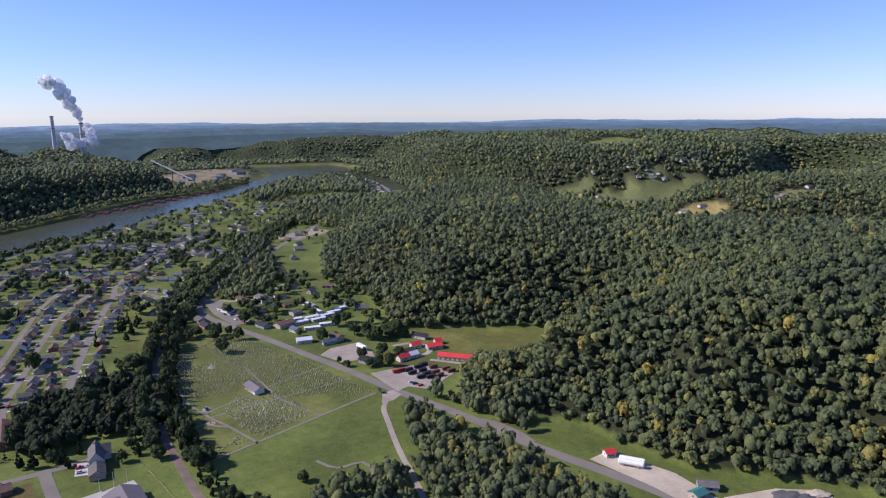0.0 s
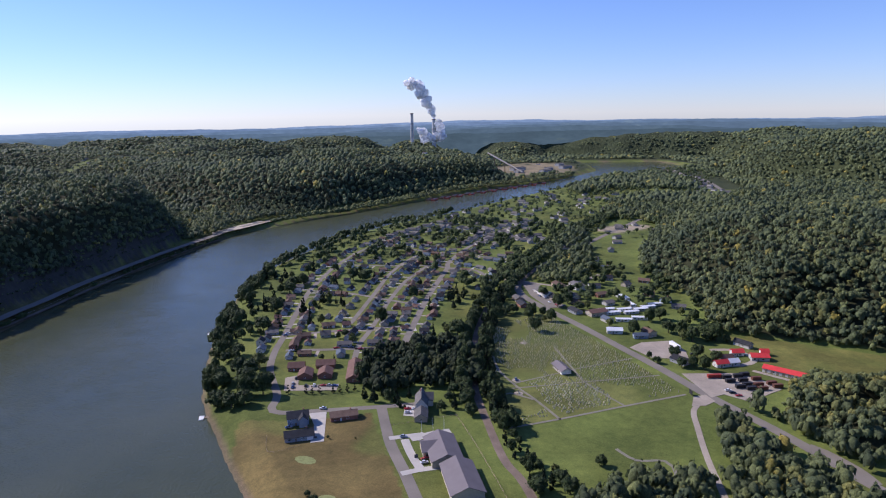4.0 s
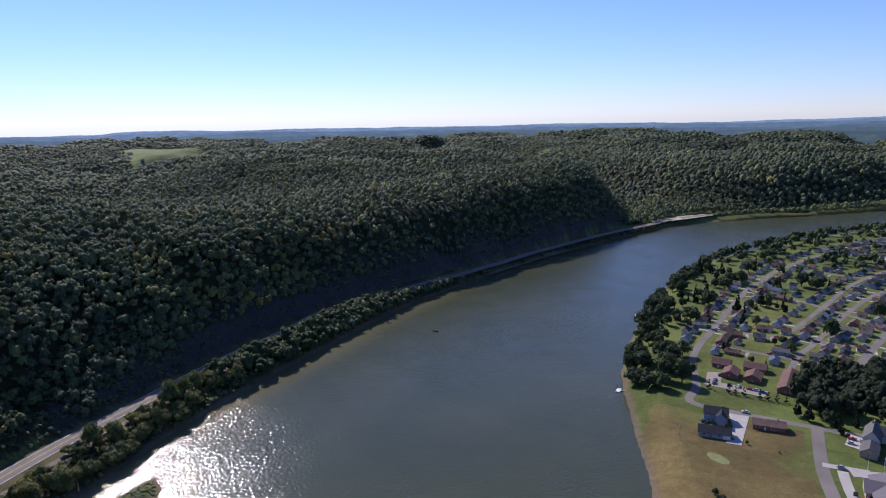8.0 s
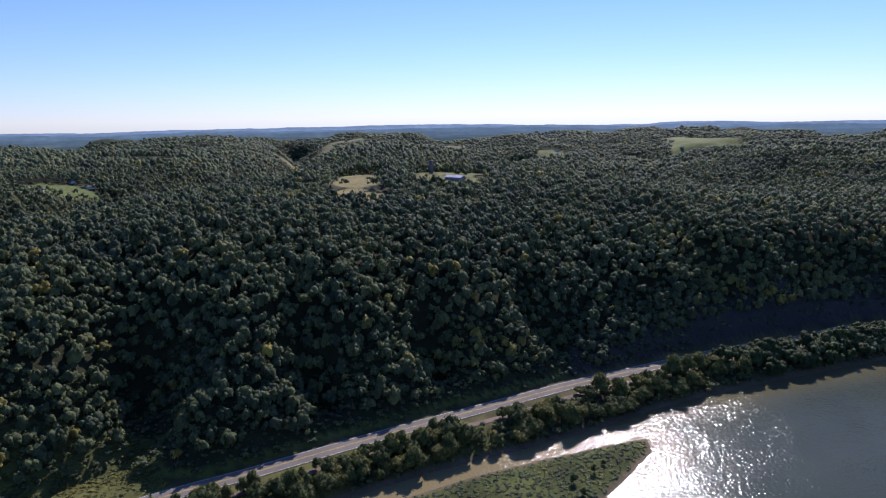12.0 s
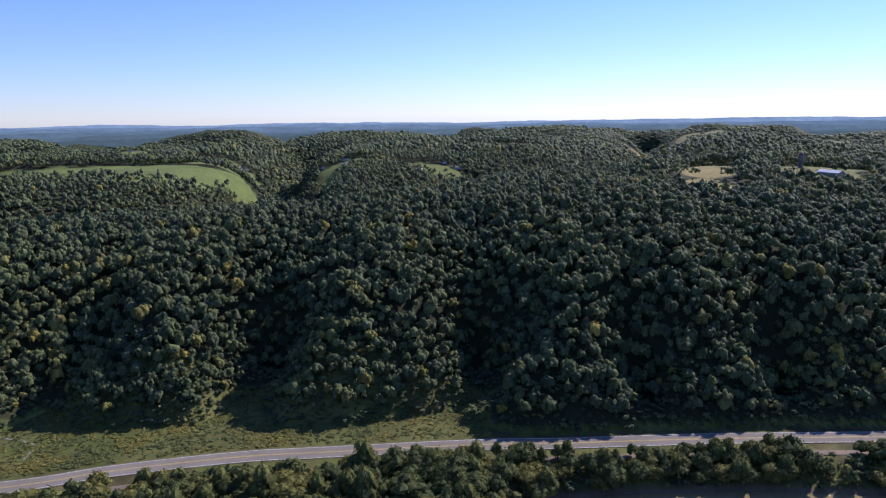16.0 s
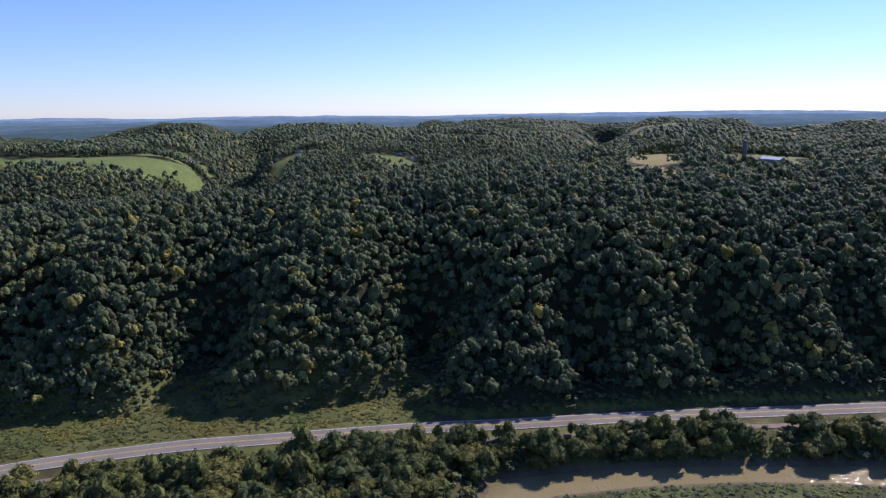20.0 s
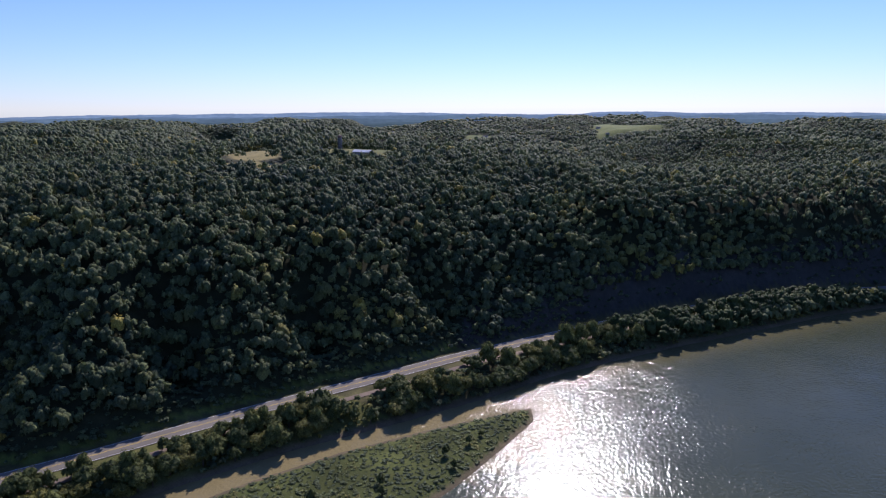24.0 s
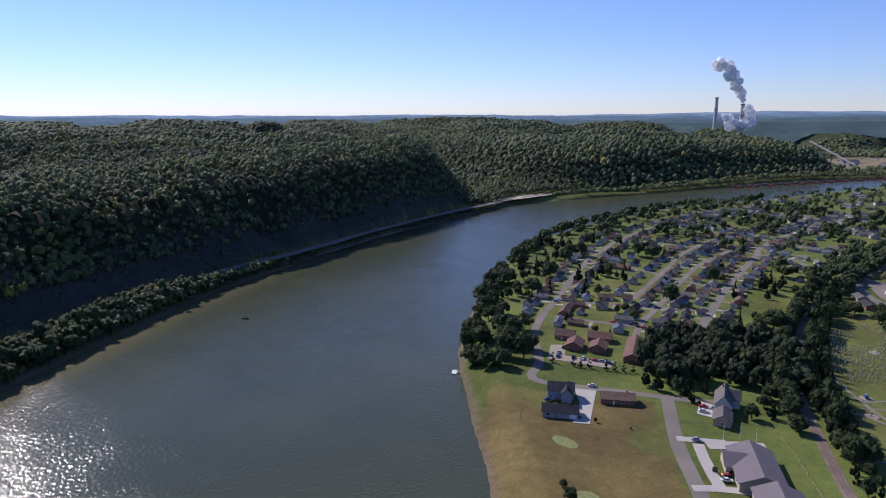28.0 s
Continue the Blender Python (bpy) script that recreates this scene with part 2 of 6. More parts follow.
# heights of the hill tops: place, metres above the valley floor
TOPS = [(60, -570, 90), (-100, -550, 88), (-205, -500, 86), (-300, -450, 91), (-575, -292, 108), (-414, -390, 95), (-471, -314, 98), (-609, -160, 88), (-650, -61, 76), (-780, 76, 70), (-897, 280, 72), (-1000, 480, 80), (-1060, 640, 94),
        (-1110, 740, 90), (-679, -428, 92), (-680, -200, 82), (-773, -255, 122), (-810, -300, 118), (-1000, -200, 74), (-1020, 120, 62), (-1230, 100, 80), (-1725, 59, 92), (-300, -1120, 102), (-470, -1200, 102), (-702, -900, 98), (-100, -1000, 84), (-1100, -900, 92), (-1500, -600, 92),
        (140, 740, 78), (310, 680, 78), (430, 640, 84), (48, 850, 72), (83, 1150, 74), (-80, 1100, 58), (340, 1870, 118), (665, 1990, 126), (760, 1180, 80), (900, 1230, 104), (-177, 2493, 112),
        (-1026, 1717, 74), (-1150, 1960, 64), (-1000, 2380, 34), (-790, 1750, 72), (-1100, 1300, 86), (-1400, 1000, 90), (-930, 1150, 74)]
# where gullies open along the foot of the southern slope, and how wide
GULLIES = [(-330, 22), (-244, 20), (-129, 19), (8, 16), (104, 14), (182, 16), (270, 14)]
ROAD_FAR = [(60, -400), (-27, -344), (-70, -324), (-120, -295), (-151, -272), (-216, -222), (-249, -193), (-283, -165), (-316, -137), (-367, -91), (-408, -54), (-453, -8), (-504, 46), (-555, 110), (-599, 162), (-663, 320), (-695, 390), (-757, 535), (-832, 772), (-850, 850), (-850, 990), (-815, 1125)]
ROAD_MAIN = [(175, 255), (121, 310), (97, 332), (70, 354), (46, 375), (19, 403), (-3, 423), (-36, 451), (-74, 488), (-113, 523), (-156, 562), (-208, 606), (-242, 640), (-262, 684), (-268, 760), (-262, 850), (-250, 1000), (-230, 1200)]
RAIL = [(-40, 200), (-103, 287), (-128, 313), (-157, 354), (-183, 394), (-208, 445), (-238, 520), (-265, 620), (-284, 740), (-295, 860), (-300, 1000), (-290, 1200)]


def closed(pts):
    return np.array(pts + [pts[0]], float)


def dist_to(px, py, line):
    best = np.full(px.shape, 1e9)
    for (x0, y0), (x1, y1) in zip(line[:-1], line[1:]):
        dx, dy = x1 - x0, y1 - y0
        u = np.clip(((px - x0) * dx + (py - y0) * dy) / (dx * dx + dy * dy + 1e-9), 0, 1)
        best = np.minimum(best, (px - x0 - u * dx) ** 2 + (py - y0 - u * dy) ** 2)
    return np.sqrt(best)


def inside(px, py, poly):
    res = np.zeros(px.shape, bool)
    n = len(poly)
    for i in range(n):
        (x0, y0), (x1, y1) = poly[i], poly[(i + 1) % n]
        if y0 == y1:
            continue
        res ^= ((y0 > py) != (y1 > py)) & (px < (x1 - x0) * (py - y0) / (y1 - y0) + x0)
    return res


_perm = np.random.RandomState(7).rand(256, 256)


def vnoise(x, y, scale, seed=0):
    """Smooth value noise, 0 to 1."""
    x, y = x / scale + seed * 17.3, y / scale + seed * 31.7
    xi, yi = np.floor(x).astype(int), np.floor(y).astype(int)
    u, v = x - xi, y - yi
    u, v = u * u * (3 - 2 * u), v * v * (3 - 2 * v)
    g = lambda a, b: _perm[a % 256, b % 256]
    return (g(xi, yi) * (1 - u) + g(xi + 1, yi) * u) * (1 - v) + (g(xi, yi + 1) * (1 - u) + g(xi + 1, yi + 1) * u) * v


def smooth(a, b, x):
    t = np.clip((x - a) / (b - a), 0, 1)
    return t * t * (3 - 2 * t)


def land(x, y):
    """Height of the ground, distance into the hills (0 on the valley floor) and distance from the water (negative in it)."""
    x, y = np.asarray(x, float), np.asarray(y, float)
    r = np.hypot(x, y)
    wet = inside(x, y, RIVER)
    isl = inside(x, y, ISLET)
    dw = np.minimum(dist_to(x, y, closed(RIVER)), dist_to(x, y, closed(ISLET)))
    dw = np.where(wet & ~isl, -dw, dw)
    flat = inside(x, y, FLOOR)
    d = np.where(flat, 0, dist_to(x, y, closed(FLOOR)))
    for line, half in CREEKS:
        dc = np.maximum(0, dist_to(x, y, np.array(line, float)) - half)
        d = np.where(flat, 0, -np.log(np.exp(-np.minimum(d, 3000) / 60) + np.exp(-np.minimum(dc, 3000) / 60)) * 60)
        d = np.maximum(d, 0)
    far = smooth(800, 1400, r)
    psi = np.degrees(np.arctan2(-x, y))
    gully = ravine(x, y, d)
    d2 = np.maximum(0, d - gully * (13 + 28 * smooth(80, 25, d)) * smooth(4, 45, d) * smooth(330, 120, d))
    goal = 116 - 22 * smooth(10, 60, psi)
    top, wsum = goal * .03, .03
    for hx, hy, hz in TOPS:
        w = np.exp(-((x - hx) ** 2 + (y - hy) ** 2) / (170 if hx * hx + hy * hy < 1.2e6 else 300) ** 2)
        top, wsum = top + w * hz, wsum + w
    top = top / wsum
    top = top + ((6 + 10 * far) * (vnoise(x, y, 420, 1) - .5) + 7 * (vnoise(x, y, 150, 2) - .5))
    steep = smooth(-390, -450, x) * smooth(-60, 40, y) * smooth(900, 800, y)
    z = top * np.tanh(d2 / (100 - 46 * steep))
    cut = 1 - np.abs(2 * vnoise(x, y, 520, 5) - 1) * 2.2
    hilly = 1.1 * far * smooth(60, 300, d) * (1 - .75 * smooth(3000, 4200, r))
    cut2 = np.clip(1 - np.abs(2 * vnoise(x, y, 190, 15) - 1) * 2.4, 0, 1)
    z += hilly * (18 * (vnoise(x, y, 260, 9) - .5) - np.clip(cut, 0, 1) * 50 - cut2 * 24)
    z = np.maximum(z, 0)
    z += (goal - top) * smooth(2200, 4300, r) * smooth(60, 300, d)
    z = np.where(r > 3110, np.minimum(z, 40), z)
    cliff = (x < -420) & (y > -60) & (y < 780) & (d < 70)
    z = np.where(cliff, z + 1.1 * np.sin(z * 2 * np.pi / 7.5) * smooth(0, 6, d), z)
    base = np.where(isl, np.minimum(1.6, 0.1 + 0.2 * dw), np.minimum(8.5, 0.2 + 0.42 * dw))
    base = np.where(dw < 0, -np.minimum(2.5, -0.2 * dw), base)
    return base + z, d, dw


def ravine(x, y, d):
    """How deep in a gully of the slopes a place lies, 0 to 1."""
    along = np.where(x < -20 + .2 * y, -.72 * x + .69 * y, x)
    wild = np.clip(1 - np.abs(2 * vnoise(along + .12 * d, d * .25, 78, 3) - 1) * 1.5, 0, 1)
    drift = along + .06 * d + 14 * (vnoise(x, y, 90, 19) - .5)
    cutin = np.zeros(np.shape(along))
    for s, w in GULLIES:
        cutin = np.maximum(cutin, np.exp(-((drift - s) / (w * (1 + d / 260))) ** 2))
    south = (x < -20 + .2 * y) * smooth(310, 250, along)
    return wild * .5 * (1 - south) + cutin * south


# the town's floor on a coarse raster, to look up places quickly
_rx, _ry = np.meshgrid(np.arange(-700, 60, 4.0), np.arange(180, 1240, 4.0), indexing="ij")
_rz = [a.reshape(_rx.shape) for a in land(_rx.ravel(), _ry.ravel())]


def cell(x, y):
    i, j = int((x + 700) / 4 + .5), int((y - 180) / 4 + .5)
    return (i, j) if 0 <= i < _rx.shape[0] and 0 <= j < _rx.shape[1] else None


def height(x, y):
    c = cell(x, y)
    if c and _rz[1][c] == 0 and _rz[2][c] > 26:
        return 8.5
    return float(land(np.array([x]), np.array([y]))[0][0])


# ---- mesh helpers ----
def mesh_np(name, verts, faces, mat, smooth_faces=False, tint=None, attr="tint"):
    """A mesh from arrays; all faces have as many corners as faces has columns."""
    me = bpy.data.meshes.new(name)
    verts, faces = np.ascontiguousarray(verts, np.float32), np.ascontiguousarray(faces, np.int32)
    n, k = faces.shape
    me.vertices.add(len(verts))
    me.vertices.foreach_set("co", verts.ravel())
    me.loops.add(n * k)
    me.loops.foreach_set("vertex_index", faces.ravel())
    me.polygons.add(n)
    me.polygons.foreach_set("loop_start", np.arange(0, n * k, k, dtype=np.int32))
    me.polygons.foreach_set("use_smooth", np.full(n, smooth_faces, bool))
    me.update(calc_edges=True)
    if tint is not None:
        if tint.ndim == 1:
            at = me.attributes.new(attr, 'FLOAT', 'POINT')
            at.data.foreach_set("value", tint.astype(np.float32))
        else:
            at = me.attributes.new(attr, 'FLOAT_COLOR', 'POINT')
            at.data.foreach_set("color", tint.astype(np.float32).ravel())
    me.materials.append(mat)
    return me


def bm_mesh(name, bm, mat):
    me = bpy.data.meshes.new(name)
    bm.to_mesh(me)
    bm.free()
    me.materials.append(mat)
    return me


def part(name, bm, mat, parent, label=""):
    ob = new(name, bm_mesh(name, bm, mat) if isinstance(bm, bmesh.types.BMesh) else bm)
    ob.parent = parent
    return tagged(ob, label)


def thing(name, label, category, group="", kind=""):
    return tagged(new(name), label, category, group, kind)


def box(bm, x0, x1, y0, y1, z0, z1, bevel=0.0):
    vs = [bm.verts.new(p) for p in ((x0, y0, z0), (x1, y0, z0), (x1, y1, z0), (x0, y1, z0), (x0, y0, z1), (x1, y0, z1), (x1, y1, z1), (x0, y1, z1))]
    fs = [bm.faces.new([vs[i] for i in q]) for q in ((3, 2, 1, 0), (4, 5, 6, 7), (0, 1, 5, 4), (1, 2, 6, 5), (2, 3, 7, 6), (3, 0, 4, 7))]
    if bevel:
        es = list({e for f in fs for e in f.edges})
        bmesh.ops.bevel(bm, geom=es, offset=bevel, segments=1, affect='EDGES')
    return bm


def prism(bm, ring, z0, z1):
    """An upright block over a ring of points."""
    a = [bm.verts.new((x, y, z0)) for x, y in ring]
    b = [bm.verts.new((x, y, z1)) for x, y in ring]
    n = len(ring)
    bm.faces.new(b)
    bm.faces.new(a[::-1])
    for i in range(n):
        bm.faces.new((a[i], a[(i + 1) % n], b[(i + 1) % n], b[i]))
    return bm


def tube(bm, p0, p1, r0, r1, n=8):
    p0, p1 = Vector(p0), Vector(p1)
    q = (p1 - p0).to_track_quat("Z", "Y")
    ring = lambda p, r: [bm.verts.new(p + q @ Vector((r * math.cos(a), r * math.sin(a), 0))) for a in np.arange(n) * 2 * math.pi / n]
    a, b = ring(p0, r0), ring(p1, r1)
    for i in range(n):
        bm.faces.new((a[i], a[(i + 1) % n], b[(i + 1) % n], b[i]))
    bm.faces.new(b)
    bm.faces.new(a[::-1])
    return bm


def resample(pts, step):
    out = []
    pts = [Vector((*p, 0)) for p in pts]
    # rounded corners: a Catmull curve through the points
    for i in range(len(pts) - 1):
        p0, p1, p2, p3 = pts[max(0, i - 1)], pts[i], pts[i + 1], pts[min(len(pts) - 1, i + 2)]
        n = max(1, int((p2 - p1).length / step))
        for k in range(n):
            t = k / n
            out.append(0.5 * (2 * p1 + (p2 - p0) * t + (2 * p0 - 5 * p1 + 4 * p2 - p3) * t * t + (3 * p1 - p0 - 3 * p2 + p3) * t ** 3))
    return out + [pts[-1]]


def ribbon(name, pts, width, lift, mat, step=5.0, offset=0.0, thick=0.0):
    """A strip draped over the ground along a line."""
    line = resample(pts, step)
    xy, n = [], len(line)
    cols = 3
    for i, p in enumerate(line):
        t = (line[min(n - 1, i + 1)] - line[max(0, i - 1)]).normalized()
        side = Vector((t.y, -t.x, 0))
        for k in range(cols):
            q = p + side * (offset + width * (k / (cols - 1) - .5))
            xy.append((q.x, q.y))
    xy = np.array(xy)
    z = land(xy[:, 0], xy[:, 1])[0].reshape(-1, cols)
    z = np.repeat(z.max(axis=1), cols) if width < 20 else z.ravel()
    v = np.column_stack([xy, z + lift])
    f = [(i * cols + k, i * cols + k + 1, (i + 1) * cols + k + 1, (i + 1) * cols + k) for i in range(n - 1) for k in range(cols - 1)]
    return mesh_np(name, v, np.array(f), mat)


def patch(name, ring, lift, mat, ground=None):
    """A level sheet over a ring of points."""
    g = max(height(*p) for p in ring) if ground is None else ground
    bm = bmesh.new()
    prism(bm, ring, g - 0.3, g + lift)
    return bm_mesh(name, bm, mat)

# ---- the ground, one sheet out to the horizon ----
LAWN, DRY, CEM, MEADOW, WOOD, MUD, HAY = (.108, .138, .036), (.155, .120, .048), (.140, .152, .047), (.118, .122, .042), (.040, .044, .022), (.17, .13, .09), (.26, .22, .09)
COVERS = [  # ring of points, colour
    ([(-227, 217), (-150, 160), (-120, 215), (-155, 252), (-200, 300), (-228, 330), (-262, 300), (-300, 285), (-276, 256)], DRY),
    ([(-140, 349), (-50, 447), (-102, 500), (-202, 590), (-240, 558), (-226, 520), (-188, 437)], CEM),
    ([(-45, 588), (23, 594), (108, 585), (110, 545), (45, 505), (-5, 530)], (.15, .15, .045)),
    ([(-30, -408), (-66, -422), (-160, -362), (-262, -258), (-226, -222), (-120, -300), (-27, -350), (60, -405)], MEADOW),
    ([(-340, -128), (-265, -185), (-240, -212), (-216, -222), (-100, -305), (-100, -285), (-218, -178), (-330, -78)], MEADOW),
]
BLOBS = [  # clearings on the hills: middle, half sizes, turn, colour
    (-750, -250, 105, 46, 25, (.17, .17, .05)), (-705, -350, 80, 34, 25, HAY), (-860, -250, 70, 20, 10, (.14, .16, .05)),
    (-300, -1100, 215, 115, -25, (.15, .19, .06)), (-560, -1290, 80, 60, 0, (.15, .18, .06)), (-700, -1050, 75, 70, 20, (.15, .18, .06)), (-775, -905, 70, 45, -30, (.15, .18, .06)), (-580, -288, 62, 34, 40, HAY), (-1150, -1050, 70, 60, -40, (.16, .18, .06)), (-1560, 640, 40, 22, 10, (.16, .18, .06)), (-2280, -1170, 220, 80, 10, (.19, .19, .08)), (-2137, 50, 160, 50, 0, (.16, .19, .06)), (-1010, 1880, 130, 60, 0, (.12, .16, .05)), (-1500, -1350, 120, 120, -40, (.17, .17, .07)),
    (480, 1485, 190, 105, -4, (.15, .17, .07)), (300, 1600, 70, 30, 10, (.15, .17, .07)), (540, 1015, 42, 22, 10, (.17, .17, .08)), (770, 1890, 60, 30, 30, HAY), (335, 1310, 105, 60, -10, HAY), (395, 1045, 70, 34, -20, HAY), (260, 1330, 50, 30, 40, (.15, .17, .06)), (880, 1560, 130, 110, 20, (.15, .18, .06)), (500, 1900, 130, 50, 10, (.14, .17, .06)),
    (-1650, 2750, 330, 160, 20, (.10, .14, .05)), (-790, 2190, 150, 290, 8, (.24, .20, .13)), (-380, 1780, 90, 50, 30, (.16, .15, .05)),
    (-365, 1070, 60, 40, 20, (.13, .17, .05)), (-240, 1090, 60, 30, 60, (.33, .28, .22)), (-1900, -300, 130, 60, 30, (.15, .18, .06)), (-2300, 100, 240, 120, 10, (.16, .19, .06)), (-1500, 250, 50, 28, 20, (.16, .18, .06)), (-1700, -700, 160, 70, 0, (.17, .18, .06)), (-2200, 500, 200, 110, 30, (.15, .18, .06)),
    (-2400, -750, 260, 130, -20, (.19, .19, .08)), (-2000, -1200, 170, 140, 15, (.2, .17, .07)), (-2700, 900, 200, 50, 30, (.14, .17, .05)), (-3000, -1500, 260, 80, 0, (.19, .19, .08)),
    (-1750, 1200, 130, 30, 60, (.13, .16, .05)), (300, 3000, 250, 80, 0, (.16, .18, .07)), (900, 3200, 300, 80, 10, (.16, .17, .07)), (-1300, -2000, 200, 80, 0, (.17, .19, .06)), (-700, -2300, 240, 60, 0, (.16, .19, .06)),
]
rng = np.random.RandomState(11)


def blob_mask(x, y, b, grow=1.0):
    a = radians(b[4])
    u, v = (x - b[0]) * math.cos(a) + (y - b[1]) * math.sin(a), -(x - b[0]) * math.sin(a) + (y - b[1]) * math.cos(a)
    return np.hypot(u / (b[2] * grow), v / (b[3] * grow)) + .5 * (vnoise(x, y, 28, 4) - .5)


def cover_of(x, y, d, dw):
    col = np.empty((len(x), 4))
    col[:, 3] = 0
    lawn = np.array(LAWN) * (0.75 + .6 * vnoise(x, y, 35, 6))[:, None] + np.array((.05, .03, .01)) * (vnoise(x, y, 60, 8) ** 3)[:, None]
    col[:, :3] = np.where((d > 3)[:, None], np.array(WOOD), lawn)
    m = (x < -420) & (y > -60) & (y < 780) & (d > 0) & (d < 26)
    col[m, :3] = (.06, .058, .054)
    m = (np.hypot(x, y) > 1750) & (dw > 20)
    col[m, :3] = (.046, .058, .026)
    m = (x < 80) & (y < 800) & (d == 0) & inside(x, y, FLOOR) & (dist_to(x, y, np.array(ROAD_FAR, float)) < 60) & (x + .9 * y < 300)
    col[m, :3] = (np.array((.105, .098, .045)) * (.6 + .8 * vnoise(x, y, 9, 23))[:, None])[m]
    for ring, c in COVERS:
        m = inside(x, y, ring)
        k = (.75 + .5 * vnoise(x, y, 22, len(ring)))[:, None]
        g = smooth(.5, .8, vnoise(x, y, 30, 7 + len(ring)))[:, None] * .6
        col[m, :3] = (np.array(c) * k * (1 - g) + np.array(LAWN) * g)[m]
    for b in BLOBS:
        f = (1 - smooth(.85, 1.0, blob_mask(x, y, b)))[:, None]
        col[:, :3] = col[:, :3] * (1 - f) + np.array(b[5]) * f
    f = (smooth(4.5, 1.5, dw) * smooth(-6, 0, dw))[:, None] * .9
    col[:, :3] = col[:, :3] * (1 - f) + np.array(MUD) * f
    m = inside(x, y, ISLET) & (dw > 3)
    col[m, :3] = (np.array((.085, .10, .03)) * (.7 + .6 * vnoise(x, y, 14, 2))[:, None])[m]
    return col


_ang = np.radians(np.concatenate([np.arange(-42, 182, .36), np.arange(182, 318, 3.4)]))
_rad = np.concatenate([[0, 60, 130, 180], np.geomspace(215, 900, 215), np.geomspace(908, 4930, 150)])
_A, _R = np.meshgrid(_ang, _rad)
_x, _y = (-np.sin(_A) * _R).ravel(), (np.cos(_A) * _R).ravel()
_z, _d, _dw = land(_x, _y)
_na, _nr = len(_ang), len(_rad)
_i = (np.arange(_nr - 1)[:, None] * _na + np.arange(_na)[None, :]).ravel()
_j = (np.arange(_nr - 1)[:, None] * _na + (np.arange(_na)[None, :] + 1) % _na).ravel()
_canopy = smooth(2900, 3050, np.hypot(_x, _y)) * (_d > 12) * (7 + 12 * vnoise(_x, _y, 26, 12))
for _b in BLOBS:
    _canopy = _canopy * smooth(.9, 1.05, blob_mask(_x, _y, _b))
_zg = _z + _canopy
_col = cover_of(_x, _y, _d, _dw)
_f = (_canopy > 3)
_col[_f, :3] = np.array((.058, .074, .038)) * (.7 + .6 * vnoise(_x, _y, 60, 13)[_f])[:, None]
_col[_f, 3] = 1.0
ground = new("ground", mesh_np("ground", np.column_stack([_x, _y, _zg]), np.column_stack([_i, _i + _na, _j + _na, _j]), M_GROUND, True, _col, "cover"))
tagged(ground, "rolling valley ground with lawns, meadows and wooded hills", "ground", kind="structure")

# ---- river ----
_gx, _gy = np.meshgrid(np.arange(-1010, 330, 10.0), np.concatenate([np.arange(-460, 1000, 10.0), np.arange(1000, 2900, 50.0)]))
_nx = _gx.shape[1]
_wx, _wy = _gx.ravel(), _gy.ravel()
_q = (np.arange(_gx.shape[0] - 1)[:, None] * _nx + np.arange(_nx - 1)[None, :]).ravel()
_fb = np.array(RIVER[34:], float)
_sh = smooth(34, 4, dist_to(_wx, _wy, _fb)) * .38 * smooth(500, 150, _wy) + .9 * smooth(30, 3, dist_to(_wx, _wy, closed(ISLET))) * (dist_to(_wx, _wy, _fb) < 60)
river = new("river", mesh_np("river", np.column_stack([_wx, _wy, 0 * _wx]), np.column_stack([_q, _q + 1, _q + 1 + _nx, _q + _nx]), M_WATER, False, np.clip(_sh, 0, 1), "shallow"))
tagged(river, "wide calm murky green river with sun glitter", "river", kind="structure")


# ---- trees ----
def lump(rs, sub, x, y, z, rx, rz, rough):
    ico = bmesh.new()
    bmesh.ops.create_icosphere(ico, subdivisions=sub, radius=1.0)
    v = np.array([p.co for p in ico.verts])
    f = np.array([[p.index for p in t.verts] for t in ico.faces])
    ico.free()
    return v * (rx, rx, rz) * (1 - rough / 2 + rough * rs.rand(len(v), 1)) + (x, y, z), f


